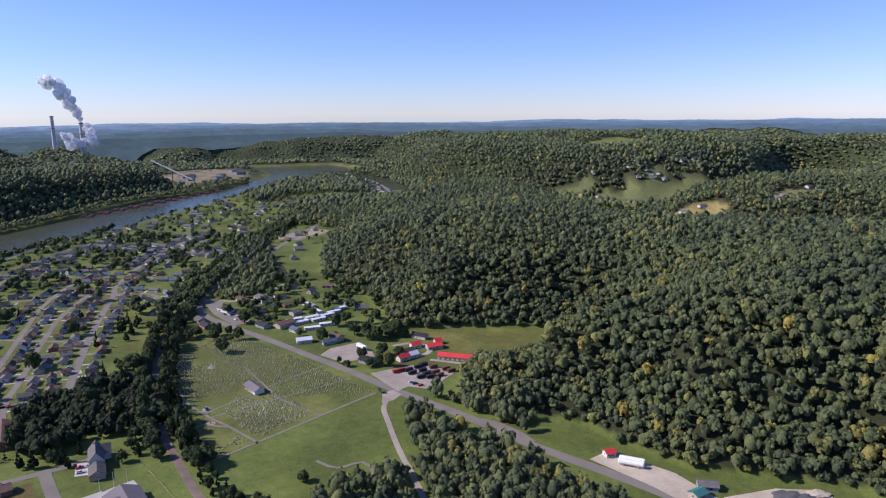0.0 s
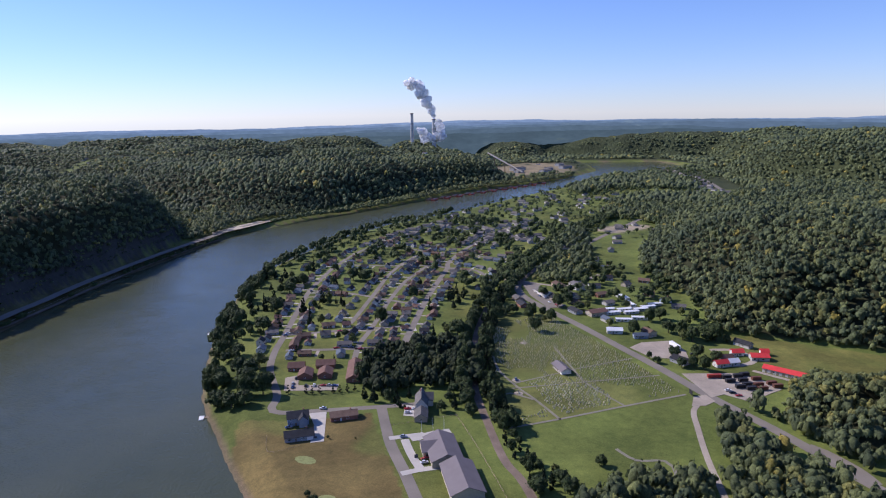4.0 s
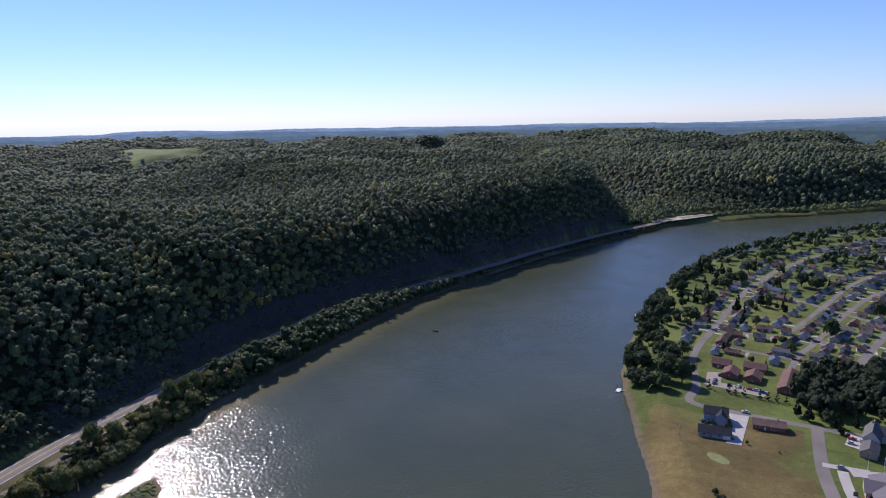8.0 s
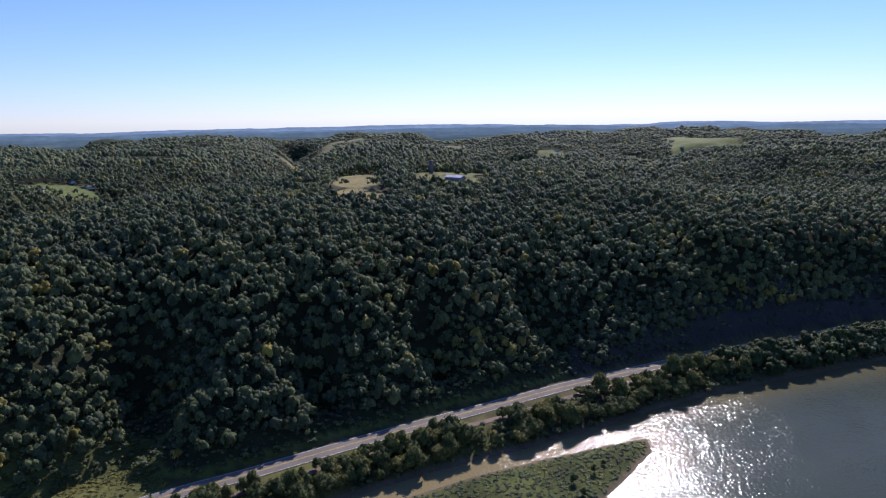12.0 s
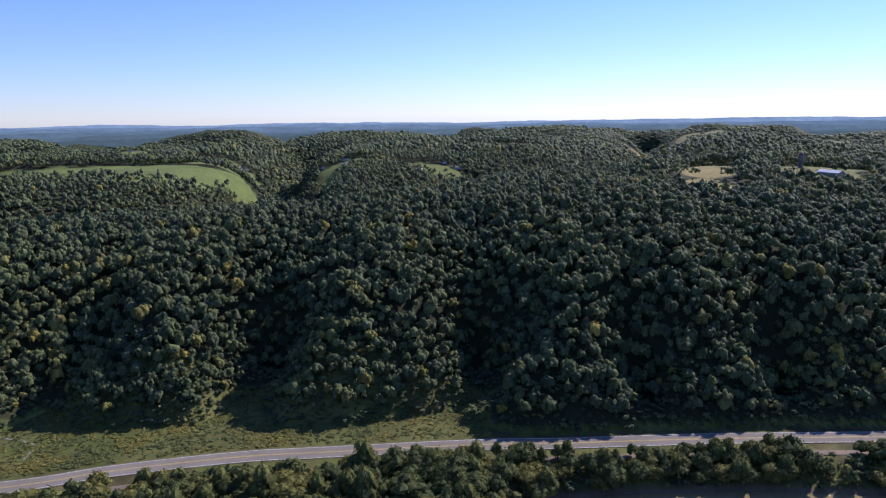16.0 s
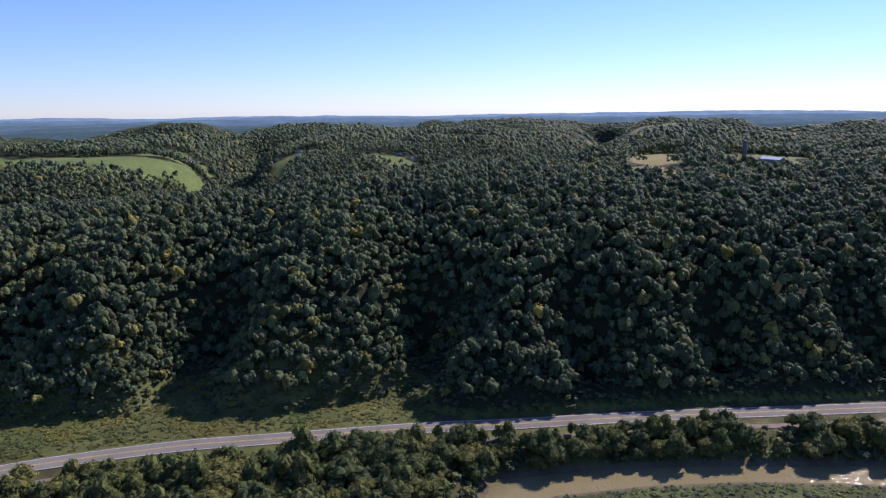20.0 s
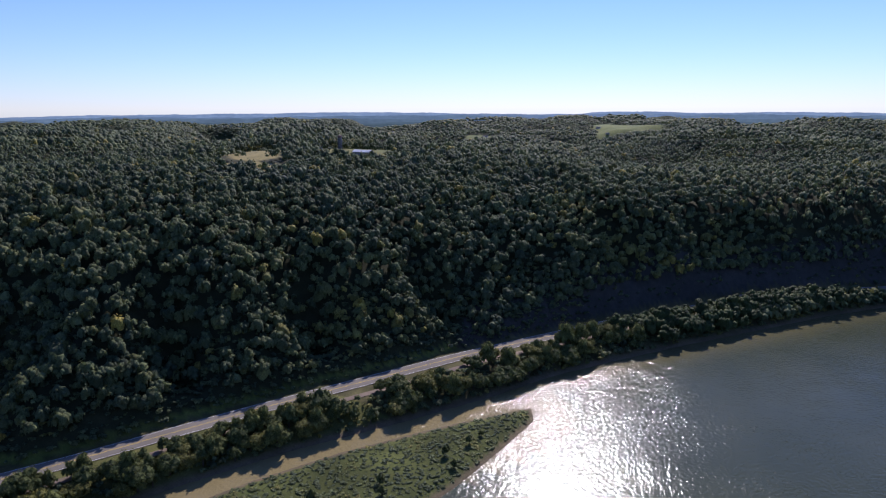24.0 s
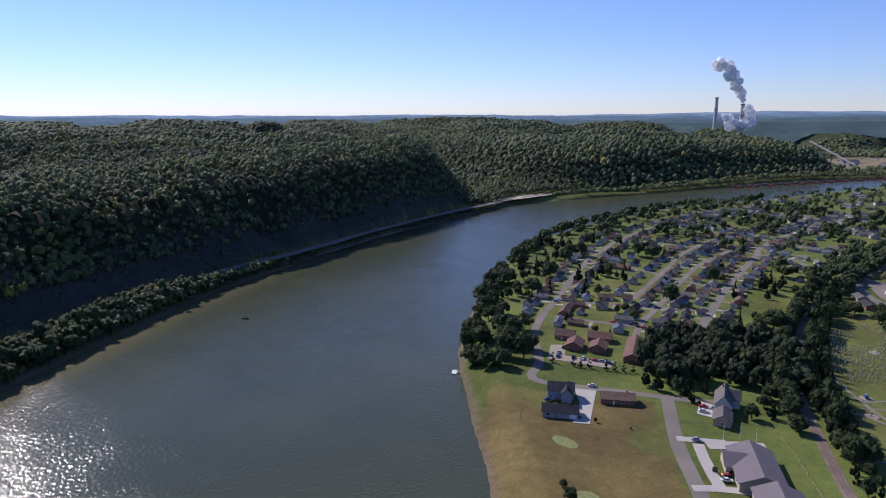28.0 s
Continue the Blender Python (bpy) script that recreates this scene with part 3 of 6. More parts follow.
def crown_proto(rs, cards, size, wide=1.0, tall=1.0, cone=False, clumps=9, core=1):
    """Vertices and triangles of one crown of about unit radius, its foot at z = 0: a broken dome of lumps with leaf sprays."""
    cs = []
    if not cone:
        cs.append((0, 0, .66 * tall, .80 if clumps >= 18 else .62))
    while len(cs) < clumps:
        if cone:
            h = rs.rand() ** 1.4
            a, rr = rs.rand() * 6.28, (1 - h) * .55
            cs.append((rr * math.cos(a) * wide, rr * math.sin(a) * wide, h * 2.6 * tall + .1, .34 * (1.15 - h)))
        else:
            a, e = rs.rand() * 6.28, math.asin(rs.uniform(-.35, 1))
            k = rs.uniform(.56, .68) if clumps >= 18 else rs.uniform(.5, .72)
            cs.append((k * math.cos(a) * math.cos(e) * wide, k * math.sin(a) * math.cos(e) * wide, (.68 + k * .95 * math.sin(e)) * tall, rs.uniform(.24, .44)))
    V, F, n = [], [], 0
    low = -.55 if core else -.15
    core = max(core, 1)
    for i, (x, y, z, r) in enumerate(cs):
        v, f = lump(rs, core + (1 if i == 0 and not cone and clumps > 4 else 0), x, y, z, r * .92, r * .86, .3)
        f = f[np.cross(v[f[:, 1]] - v[f[:, 0]], v[f[:, 2]] - v[f[:, 0]])[:, 2] > low * r * r * .12] if not cone else f
        F.append(f + n)
        V.append(v)
        n += len(v)
    for _ in range(cards):
        x, y, z, r = cs[rs.randint(len(cs))]
        d = rs.randn(3)
        d[2] = abs(d[2]) * .9 + d[2] * .1
        d /= np.linalg.norm(d)
        p = np.array((x, y, z)) + d * r * (.9 + .3 * rs.rand())
        t = np.cross(d, rs.randn(3))
        t /= np.linalg.norm(t)
        u = np.cross(d + .5 * rs.randn(3), t)
        u /= np.linalg.norm(u)
        s = size * (.6 + .8 * rs.rand())
        F.append(np.array([[0, 1, 2], [0, 2, 3]]) + n)
        V.append(np.array([p - t * s, p + u * s * .7, p + t * s * .9, p - u * s * .8]))
        n += 4
    return np.concatenate(V), np.concatenate(F)


def scatter_mesh(name, protos, x, y, z, r, h, tint, mat):
    """One mesh of many crowns, each a turned and stretched copy of one of the shapes."""
    Vs, Fs, Ts, off = [], [], [], 0
    pick, turn = rng.randint(len(protos), size=len(x)), rng.rand(len(x)) * 6.28
    for k, (v, f) in enumerate(protos):
        m = pick == k
        n = m.sum()
        if not n:
            continue
        c, s = np.cos(turn[m])[:, None], np.sin(turn[m])[:, None]
        X = (v[None, :, 0] * c - v[None, :, 1] * s) * r[m][:, None] + x[m][:, None]
        Y = (v[None, :, 0] * s + v[None, :, 1] * c) * r[m][:, None] + y[m][:, None]
        Z = v[None, :, 2] * h[m][:, None] + z[m][:, None]
        Vs.append(np.stack([X, Y, Z], -1).reshape(-1, 3))
        Fs.append((f[None] + (np.arange(n) * len(v))[:, None, None] + off).reshape(-1, 3))
        Ts.append(np.repeat(tint[m], len(v)))
        off += n * len(v)
    return mesh_np(name, np.concatenate(Vs), np.concatenate(Fs), mat, True, np.concatenate(Ts))


_rs = np.random.RandomState(3)
GARDEN_CROWNS = [crown_proto(_rs, 30, .09, clumps=int(_rs.randint(9, 13))) for _ in range(6)]
NEAR_CROWNS = [crown_proto(_rs, 16, .15, clumps=int(_rs.randint(5, 8))) for _ in range(10)]
MID_CROWNS = [crown_proto(_rs, 4, .22, clumps=2, core=0) for _ in range(8)]
FAR_CROWNS = [crown_proto(_rs, 0, .4, clumps=1, core=0) for _ in range(5)]
WOODS = [  # woods on the valley floor
    [(-236, 352), (-262, 368), (-288, 412), (-272, 440), (-232, 478), (-205, 452), (-182, 398), (-203, 384), (-222, 380)],
    [(-14, 441), (14, 436), (30, 410), (108, 368), (132, 325), (97, 340), (46, 384), (19, 412)],
    [(-27, 426), (-14, 414), (14, 384), (48, 348), (104, 296), (136, 240), (30, 230), (-95, 250), (-60, 320), (-38, 330), (-10, 345), (-22, 385)],
    [(-250, 700), (-215, 690), (-200, 780), (-240, 900), (-290, 1040), (-310, 1000), (-285, 850)],
    [(-838, 775), (-885, 870), (-872, 1000), (-905, 930), (-905, 800)],
    [(-190, 1150), (-60, 1500), (60, 1640), (-260, 1560), (-330, 1380), (-300, 1200)],
    [(-500, 1620), (-420, 1500), (-380, 1660), (-440, 1950), (-470, 2200)],
]
BANK_WOODS = [[(-196, -192), (-186, -170), (-135, -160), (-60, -228), (40, -305), (60, -372), (-20, -322), (-120, -272), (-185, -222)]]
CLEAR = [[(47, 390), (52, 399), (68, 403), (87, 394), (106, 369), (94, 348), (74, 360), (55, 376)], [(106, 369), (132, 341), (180, 328), (212, 318), (240, 280), (175, 240), (128, 306), (88, 346)]]
LANE = [(-36, 448), (-42, 425), (-37, 400), (-27, 362), (-14, 322), (0, 270)]


def forest(name, label, x, y, d, dw, z, protos, size, mat=M_LEAF, woods=WOODS):
    ok = ((d > 6) | ~inside(x, y, FLOOR)) & (woods is WOODS)
    for w in woods:
        if w is not WOODS[0] or woods is not WOODS:
            ok |= inside(x, y, w)
    for cl in CLEAR:
        ok &= ~inside(x, y, cl)
    for b in BLOBS:
        ok &= blob_mask(x, y, b) > .95
    ok &= (dw > 4) & (dist_to(x, y, np.array(ROAD_FAR, float)) > 11) & (dist_to(x, y, np.array(ROAD_MAIN, float)) > 9)
    ok &= dist_to(x, y, np.array(LANE, float)) > 4.5
    g = ravine(x, y, d)
    slope = (y < -50) & (y > -460) & (x < 40)
    ok &= (d == 0) | ~slope | ((d > 7 + 20 * smooth(.5, .75, g)) & ((g < .93) | (d > 36)))
    ok |= (woods is WOODS) & (np.hypot(x, y) > 1700) & (np.hypot((x + 790) / 160, (y - 2190) / 300) > 1) & (dw > 45) & (d < 6) & (vnoise(x, y, 60, 17) > .35)
    rock = (d < 11) & (d >= 0) & (x < -450) & (y > -60) & (y < 720)
    ok &= ~rock
    ok &= dist_to(x, y, np.array([(-380, 2290), (-300, 2160), (-220, 2000), (-160, 1800), (-110, 1600)], float)) > 55
    x, y, z, d = x[ok], y[ok], z[ok], d[ok]
    n = len(x)
    r = size * (.55 + .75 * rng.rand(n) ** 1.3)
    h = r * (1.1 + .5 * rng.rand(n))
    low = smooth(150, 40, d) * smooth(900, 600, np.hypot(x, y))
    t = np.clip(.05 + .3 * low * rng.rand(n) ** 2 + .42 * rng.rand(n) + .4 * (vnoise(x, y, 55, 21) - .45) + .6 * (rng.rand(n) > .92) * rng.rand(n), 0, 1)
    r = np.where(d == 0, r * 1.15, r)
    h = np.where(d == 0, h * 1.3, h)
    h = h * (1 - .45 * smooth(1400, 2600, np.hypot(x, y)))
    lift = (2.0 + 6 * rng.rand(n)) * smooth(14, 60, d)
    ob = new(name, scatter_mesh(name, protos, x, y, z + lift - .2 * r, r, h, t, mat))
    return tagged(ob, label, "forest", kind="stuff")


def jitter(r0, r1, step, a0=-40, a1=178):
    g = np.arange(-r1, r1, step)
    x, y = np.meshgrid(g, g)
    x, y = x.ravel() + step * .8 * (rng.rand(x.size) - .5), y.ravel() + step * .8 * (rng.rand(x.size) - .5)
    r, psi = np.hypot(x, y), np.degrees(np.arctan2(-x, y))
    m = (r > r0) & (r < r1) & (psi > a0) & (psi < a1)
    x, y = x[m], y[m]
    z, d, dw = land(x, y)
    return x, y, d, dw, z


forest("near_forest", "dense broadleaf forest with some yellowing crowns on steep slopes", *jitter(230, 690, 5.6), NEAR_CROWNS, 4.9)
forest("town_grove", "dense dark grove between the town and the railway", *jitter(400, 560, 5.6, 20, 40), NEAR_CROWNS, 5.0, M_LEAF_DARK, [WOODS[0]])
forest("hill_forest", "broadleaf forest covering the hills beyond", *jitter(690, 1400, 6.9), MID_CROWNS, 5.9)
forest("far_forest", "distant forest on rolling hills", *jitter(1400, 2350, 9.2), FAR_CROWNS, 8.8)
forest("distant_forest", "distant forest on the farthest hills", *jitter(2350, 3080, 13.5), FAR_CROWNS, 12.5)

# ---- backdrop ridges on the horizon, haze painted into their glow ----


def far_ridge(name, r, top0, top1, seed, col):
    m, nt, b = material(name, 1, 0, 0)
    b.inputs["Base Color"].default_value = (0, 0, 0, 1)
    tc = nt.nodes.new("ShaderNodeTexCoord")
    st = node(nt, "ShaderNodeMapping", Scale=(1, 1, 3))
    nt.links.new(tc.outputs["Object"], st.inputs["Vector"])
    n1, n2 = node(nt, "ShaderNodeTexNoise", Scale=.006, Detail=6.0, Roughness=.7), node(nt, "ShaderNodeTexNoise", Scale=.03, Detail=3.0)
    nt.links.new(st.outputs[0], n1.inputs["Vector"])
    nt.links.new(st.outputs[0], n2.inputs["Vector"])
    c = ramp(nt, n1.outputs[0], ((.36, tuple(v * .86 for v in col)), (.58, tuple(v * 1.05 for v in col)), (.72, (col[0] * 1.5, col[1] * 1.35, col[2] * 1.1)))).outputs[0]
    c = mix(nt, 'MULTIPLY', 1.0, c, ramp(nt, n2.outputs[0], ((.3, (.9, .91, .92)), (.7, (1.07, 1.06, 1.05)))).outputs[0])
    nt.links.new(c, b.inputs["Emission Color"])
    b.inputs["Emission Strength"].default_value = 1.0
    a = np.radians(np.arange(-60, 200, .1))
    x, y = -np.sin(a) * r, np.cos(a) * r
    z = top0 + (top1 - top0) * smooth(10, 60, np.degrees(a)) + 22 * (vnoise(x, y, 520, seed) - .5) + 8 * (vnoise(x, y, 130, seed + 1) - .5) + 3 * (vnoise(x, y, 24, seed + 2) - .5)
    v = np.concatenate([np.column_stack([x, y, 0 * x + 10]), np.column_stack([x, y, z])])
    k, n = np.arange(len(a) - 1), len(a)
    tagged(new(name, mesh_np(name, v, np.column_stack([k, k + 1, k + 1 + n, k + n]), m)), "glowing wooded backdrop ridge towards the horizon, blue haze painted in", "backdrop", kind="structure")


# Painted haze: each farther ring emits a paler, bluer colour.
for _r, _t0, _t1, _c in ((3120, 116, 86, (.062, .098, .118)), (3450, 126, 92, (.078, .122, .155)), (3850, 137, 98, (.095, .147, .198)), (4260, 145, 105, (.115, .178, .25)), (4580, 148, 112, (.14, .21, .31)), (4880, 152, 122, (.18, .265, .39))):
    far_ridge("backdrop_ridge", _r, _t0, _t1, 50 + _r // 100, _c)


# ---- roads, paths and tracks ----
GZ = 8.5
STREETS = [
    [(-135, 240), (-151, 256), (-171, 277), (-194, 300), (-212, 322), (-227, 341)],
    [(-205, 357), (-227, 341), (-255, 322), (-281, 305), (-292, 308), (-302, 325), (-338, 358), (-362, 390), (-384, 428), (-421, 490), (-460, 558), (-488, 621), (-512, 682), (-535, 780), (-540, 900), (-525, 1040)],
    [(-274, 372), (-283, 388), (-308, 432), (-322, 470), (-342, 520), (-358, 560), (-385, 640), (-400, 720)],
    [(-266, 432), (-280, 463), (-299, 512), (-327, 586), (-352, 660), (-371, 718), (-386, 755), (-405, 860), (-415, 980), (-400, 1100)],
    [(-350, 480), (-363, 514), (-391, 586), (-421, 663), (-440, 740), (-455, 860)],
    [(-384, 428), (-340, 464), (-295, 499)],
    [(-357, 398), (-310, 424), (-275, 448)],
    [(-460, 558), (-420, 568), (-360, 563), (-318, 560)],
    [(-512, 682), (-470, 690), (-400, 720), (-371, 720), (-335, 722), (-308, 700), (-265, 690)],
    [(-540, 830), (-455, 800), (-395, 800), (-310, 790), (-268, 770)],
    [(-530, 980), (-415, 960), (-330, 930), (-262, 900)],
]
WIDTH = [6.6, 5.6, 4.8, 6.2, 4.8, 4.8, 4.8, 4.6, 5.4, 4.8, 4.8]


def setting(name, me, label, category):
    return tagged(new(name, me), label, category, kind="structure")


for _st, _w in zip(STREETS, WIDTH):
    setting("street", ribbon("street", _st, _w, .10 + .006 * _w, M_ASPHALT), "pale worn asphalt street between lawns", "street")
setting("main_road", ribbon("main_road", ROAD_MAIN, 8.0, .2, M_ASPHALT), "two-lane asphalt road beside the cemetery", "road")
setting("highway", ribbon("highway", ROAD_FAR, 11.8, .25, M_ASPHALT, 6), "two-lane asphalt highway along the far bank", "road")
for _o in (-.35, .35):
    setting("centre_line", ribbon("centre_line", ROAD_FAR, .22, .27, M_YELLOW, 6, _o), "yellow painted centre line", "road marking")
for _o in (-5.2, 5.2):
    setting("edge_line", ribbon("edge_line", ROAD_FAR, .2, .27, M_WHITE, 6, _o), "white painted edge line", "road marking")
for _n, _pts, _w, _m, _l in (
        ("lane", [(-36, 448), (-42, 425), (-37, 400), (-27, 362), (-14, 322), (0, 270)], 3.6, M_GRAVEL, "gravel lane between trees"),
        ("lane", [(22, 402), (30, 398), (44, 385), (52, 372)], 8, M_ASPHALT, "short asphalt spur joining the road"),
        ("dirt_track", [(-75, 352), (-62, 344), (-48, 350), (-40, 338), (-47, 318)], 2.2, M_PATH, "bare dirt track across grass"),
        ("farm_track", [(-262, 694), (-215, 690), (-200, 720), (-190, 760)], 5, M_GRAVEL, "gravel drive up to houses"),
        ("farm_track", [(-40, 512), (-20, 520), (-12, 538), (-28, 552), (-45, 545)], 5, M_GRAVEL, "gravel farm yard loop"),
        ("farm_track", [(-12, 512), (20, 501), (42, 494)], 4, M_GRAVEL, "gravel strip along a long barn"),
        ("cemetery_path", [(-228, 520), (-189, 444), (-160, 412), (-140, 396), (-115, 374)], 2, M_PATH, "narrow gravel cemetery path"),
        ("cemetery_path", [(-140, 349), (-115, 375), (-83, 411), (-50, 447)], 2, M_PATH, "narrow gravel cemetery path"),
        ("cemetery_path", [(-97, 500), (-127, 464), (-142, 443), (-162, 415)], 1.8, M_PATH, "narrow gravel cemetery path"),
        ("cemetery_path", [(-83, 411), (-116, 437), (-130, 456), (-160, 499)], 1.6, M_PATH, "narrow gravel cemetery path"),
        ("cemetery_path", [(-72, 474), (-116, 440), (-160, 406)], 1.7, M_PATH, "narrow gravel cemetery path"),
        ("cemetery_path", [(-140, 395), (-158, 398), (-164, 392)], 2.2, M_PATH, "narrow gravel cemetery path"),
        ("meadow_path", [(-36, -402), (-48, -381), (-41, -366)], 1.4, M_PATH, "faint trodden path across a meadow"),
        ("hall_drive", [(-199, 306), (-192, 312), (-183, 320)], 4.5, M_CONCRETE, "white concrete drive to a hall"),
        ("hall_drive", [(-187, 311), (-178, 322), (-170, 330)], 7, M_CONCRETE, "white concrete apron beside a hall"),
        ("hall_drive", [(-190, 309), (-182, 300), (-172, 290), (-164, 283)], 5, M_CONCRETE, "white concrete walk before a hall"),
        ("hall_drive", [(-172, 275), (-166, 282), (-154, 292)], 4.5, M_CONCRETE, "white concrete drive to a hall"),
        ("railway_bed", RAIL, 5.0, M_BALLAST, "brown ballast bed of a railway line"),
        ("valley_road", [(-380, 1790), (-340, 1900), (-300, 2060), (-300, 2150), (-330, 2260)], 10, M_GRAVEL, "pale road climbing from the riverside"),
        ("valley_road", [(-380, 2290), (-300, 2160), (-220, 2000), (-160, 1800), (-110, 1600)], 12, M_ASPHALT, "pale valley road past a far village")):
    setting(_n, ribbon(_n, _pts, _w, .14 + .01 * _w, _m), _l, "path" if "path" in _n or "track" in _n else "railway" if "rail" in _n else "road")
RAIL_FAR = [(40, -378), (-40, -322), (-100, -288), (-151, -252), (-205, -210), (-243, -178), (-277, -150), (-310, -122), (-356, -80), (-398, -44), (-442, 2), (-492, 55), (-542, 117), (-587, 167), (-653, 322), (-747, 537), (-822, 775)]
setting("railway_bed", ribbon("railway_bed", RAIL_FAR, 4.5, .2, M_BALLAST), "ballast bed of a riverside railway line", "railway")
for _line in (RAIL, RAIL_FAR):
    for _o in (-.72, .72):
        setting("rail", ribbon("rail", _line, .12, .42, M_STEEL, 5, _o), "rusty steel rail", "railway")
for _ring, _m, _l in (
        ([(-58, 484), (-34, 449), (-27, 458), (-11, 453), (8, 484), (-5, 496), (-22, 502)], M_GRAVEL, "gravel lot with parked freight boxes"),
        ([(-104, 524), (-98, 540), (-75, 556), (-62, 534), (-57, 516), (-84, 508)], M_GRAVEL, "bare gravel yard beside the road"),
        ([(-38, 452), (-45, 446), (-44, 430), (-36, 434), (-31, 444)], M_GRAVEL, "pale gravel pull-off"),
        ([(-262, 690), (-232, 640), (-200, 604), (-188, 612), (-198, 640), (-226, 668), (-240, 690)], M_ASPHALT, "paved forecourt of roadside shops"),
        ([(-264, 312), (-255, 319), (-232, 286), (-238, 281), (-245, 290), (-250, 300)], M_CONCRETE, "pale concrete driveway"),
        ([(-318, 352), (-303, 333), (-270, 350), (-275, 360), (-300, 345), (-312, 360)], M_GRAVEL, "parking strip of an apartment court"),
        ([(-200, 338), (-207, 336), (-214, 350), (-205, 352)], M_CONCRETE, "concrete parking pad beside a white house"),
        ([(-862, 800), (-838, 778), (-838, 850), (-846, 930), (-868, 920)], M_SAND, "pale gravel yard at a creek mouth"),
        ([(84, 352), (98, 362), (128, 336), (150, 296), (134, 292), (112, 322)], M_SAND, "sandy yard with a white tank"),
        ([(145, 312), (176, 320), (200, 318), (205, 298), (170, 290), (150, 296)], M_SAND, "bare sandy quarry yard")):
    setting("yard", patch("yard", _ring, .16 + .01 * len(_ring), _m, GZ), _l, "yard")

# ---- trees as single things ----
_rt = np.random.RandomState(5)


def trunk_mesh(h, r, limbs=5):
    bm = bmesh.new()
    tube(bm, (0, 0, -.4), (0, 0, h * .45), r, r * .65, 7)
    tube(bm, (0, 0, h * .45), (.15, .1, h * .8), r * .65, r * .25, 6)
    for i in range(limbs):
        a, z = i * 2.4, h * (.3 + .09 * i)
        tube(bm, (0, 0, z), (math.cos(a) * h * .24, math.sin(a) * h * .24, z + h * .2), r * .4, r * .1, 5)
    return bm_mesh("trunk", bm, M_BARK)


def crown_mesh(rs, R, H, z0, cards, size, clumps, mat, tint, cone=False, wide=1.0):
    v, f = crown_proto(rs, cards, size, wide, 1.0, cone, clumps, 1)
    v = v * (R, R, H) + (0, 0, z0)
    return mesh_np("crown", v, f, mat, False, np.full(len(v), tint))


def tree_proto(name, label, R, H, z0, tint, mat, cone=False, cards=320, clumps=13, size=.10):
    t = thing(name, label, "tree")
    part("trunk", trunk_mesh(z0 + H * 1.2, .22 + R * .03), None, t)
    part("crown", crown_mesh(_rt, R, H, z0, cards, size, clumps, mat, tint, cone), None, t)
    return t


BROAD = [tree_proto("broadleaf_tree", "full rounded dark green broadleaf tree", 5.0, 6.0, .3, .22, M_LEAF_TOWN, clumps=24, cards=460, size=.075),
         tree_proto("broadleaf_tree", "tall green broadleaf tree with uneven crown", 4.6, 7.6, .4, .36, M_LEAF_TOWN, clumps=22, cards=460, size=.075),
         tree_proto("broadleaf_tree", "broad spreading green tree with lumpy crown", 6.0, 6.2, .3, .30, M_LEAF_TOWN, clumps=24, cards=460, size=.075),
         tree_proto("broadleaf_tree", "small yellowish green garden tree", 3.2, 4.0, 0.3, .70, M_LEAF_TOWN, clumps=18)]
BANK = [tree_proto("bank_tree", "leafy green riverbank tree with dense low crown", 5.4, 5.6, .2, .45, M_LEAF_BANK, clumps=17, cards=520, size=.06),
        tree_proto("bank_tree", "tall olive green riverbank tree", 5.0, 6.4, .3, .62, M_LEAF_BANK, clumps=17, cards=520, size=.06),
        tree_proto("bank_tree", "spreading yellow-green tree at the water", 6.0, 5.0, .1, .78, M_LEAF_BANK, clumps=17, cards=520, size=.06),
        tree_proto("bank_tree", "dark green shrubby tree by the river", 3.6, 4.4, .5, .30, M_LEAF_BANK, clumps=13, cards=360, size=.07)]
CONIF = [tree_proto("conifer", "dark green conical evergreen tree", 4.2, 4.6, .8, .4, M_CONIFER, True, 260, 22, .12),
         tree_proto("conifer", "slim dark evergreen tree", 3.0, 4.6, .6, .25, M_CONIFER, True, 220, 20, .12)]
SHRUB = [tree_proto("shrub", "small clipped evergreen shrub", 1.7, 1.6, .1, .3, M_CONIFER, True, 90, 9, .2),
         tree_proto("shrub", "low round garden shrub", 1.8, 1.5, .1, .4, M_LEAF_TOWN, False, 90, 6, .2)]
_used = set()
TREES = []


FAR_TREES = []


def tree(protos, x, y, s=1.0, group="", k=None):
    if y > 640 or x < -470 and (y < 400 or x < -560):
        TREES.append((x, y))
        FAR_TREES.append((x, y, s))
        return None
    p = protos[random.randrange(len(protos)) if k is None else k]
    m = pose(x, y, height(x, y), 0, 0, random.random() * 360) @ Matrix.Diagonal((s, s, s * random.uniform(.9, 1.15), 1))
    if p not in _used:
        _used.add(p)
        p.matrix_basis = m
        ob = p
    else:
        ob = copy_thing(p, pose(0, 0, 0))
        ob.matrix_basis = m
    TREES.append((x, y))
    if group:
        ob["group"] = group
    return ob


random.seed(21)
# riverside strip between the highway and the water
_hw = resample(ROAD_FAR, 6.6)
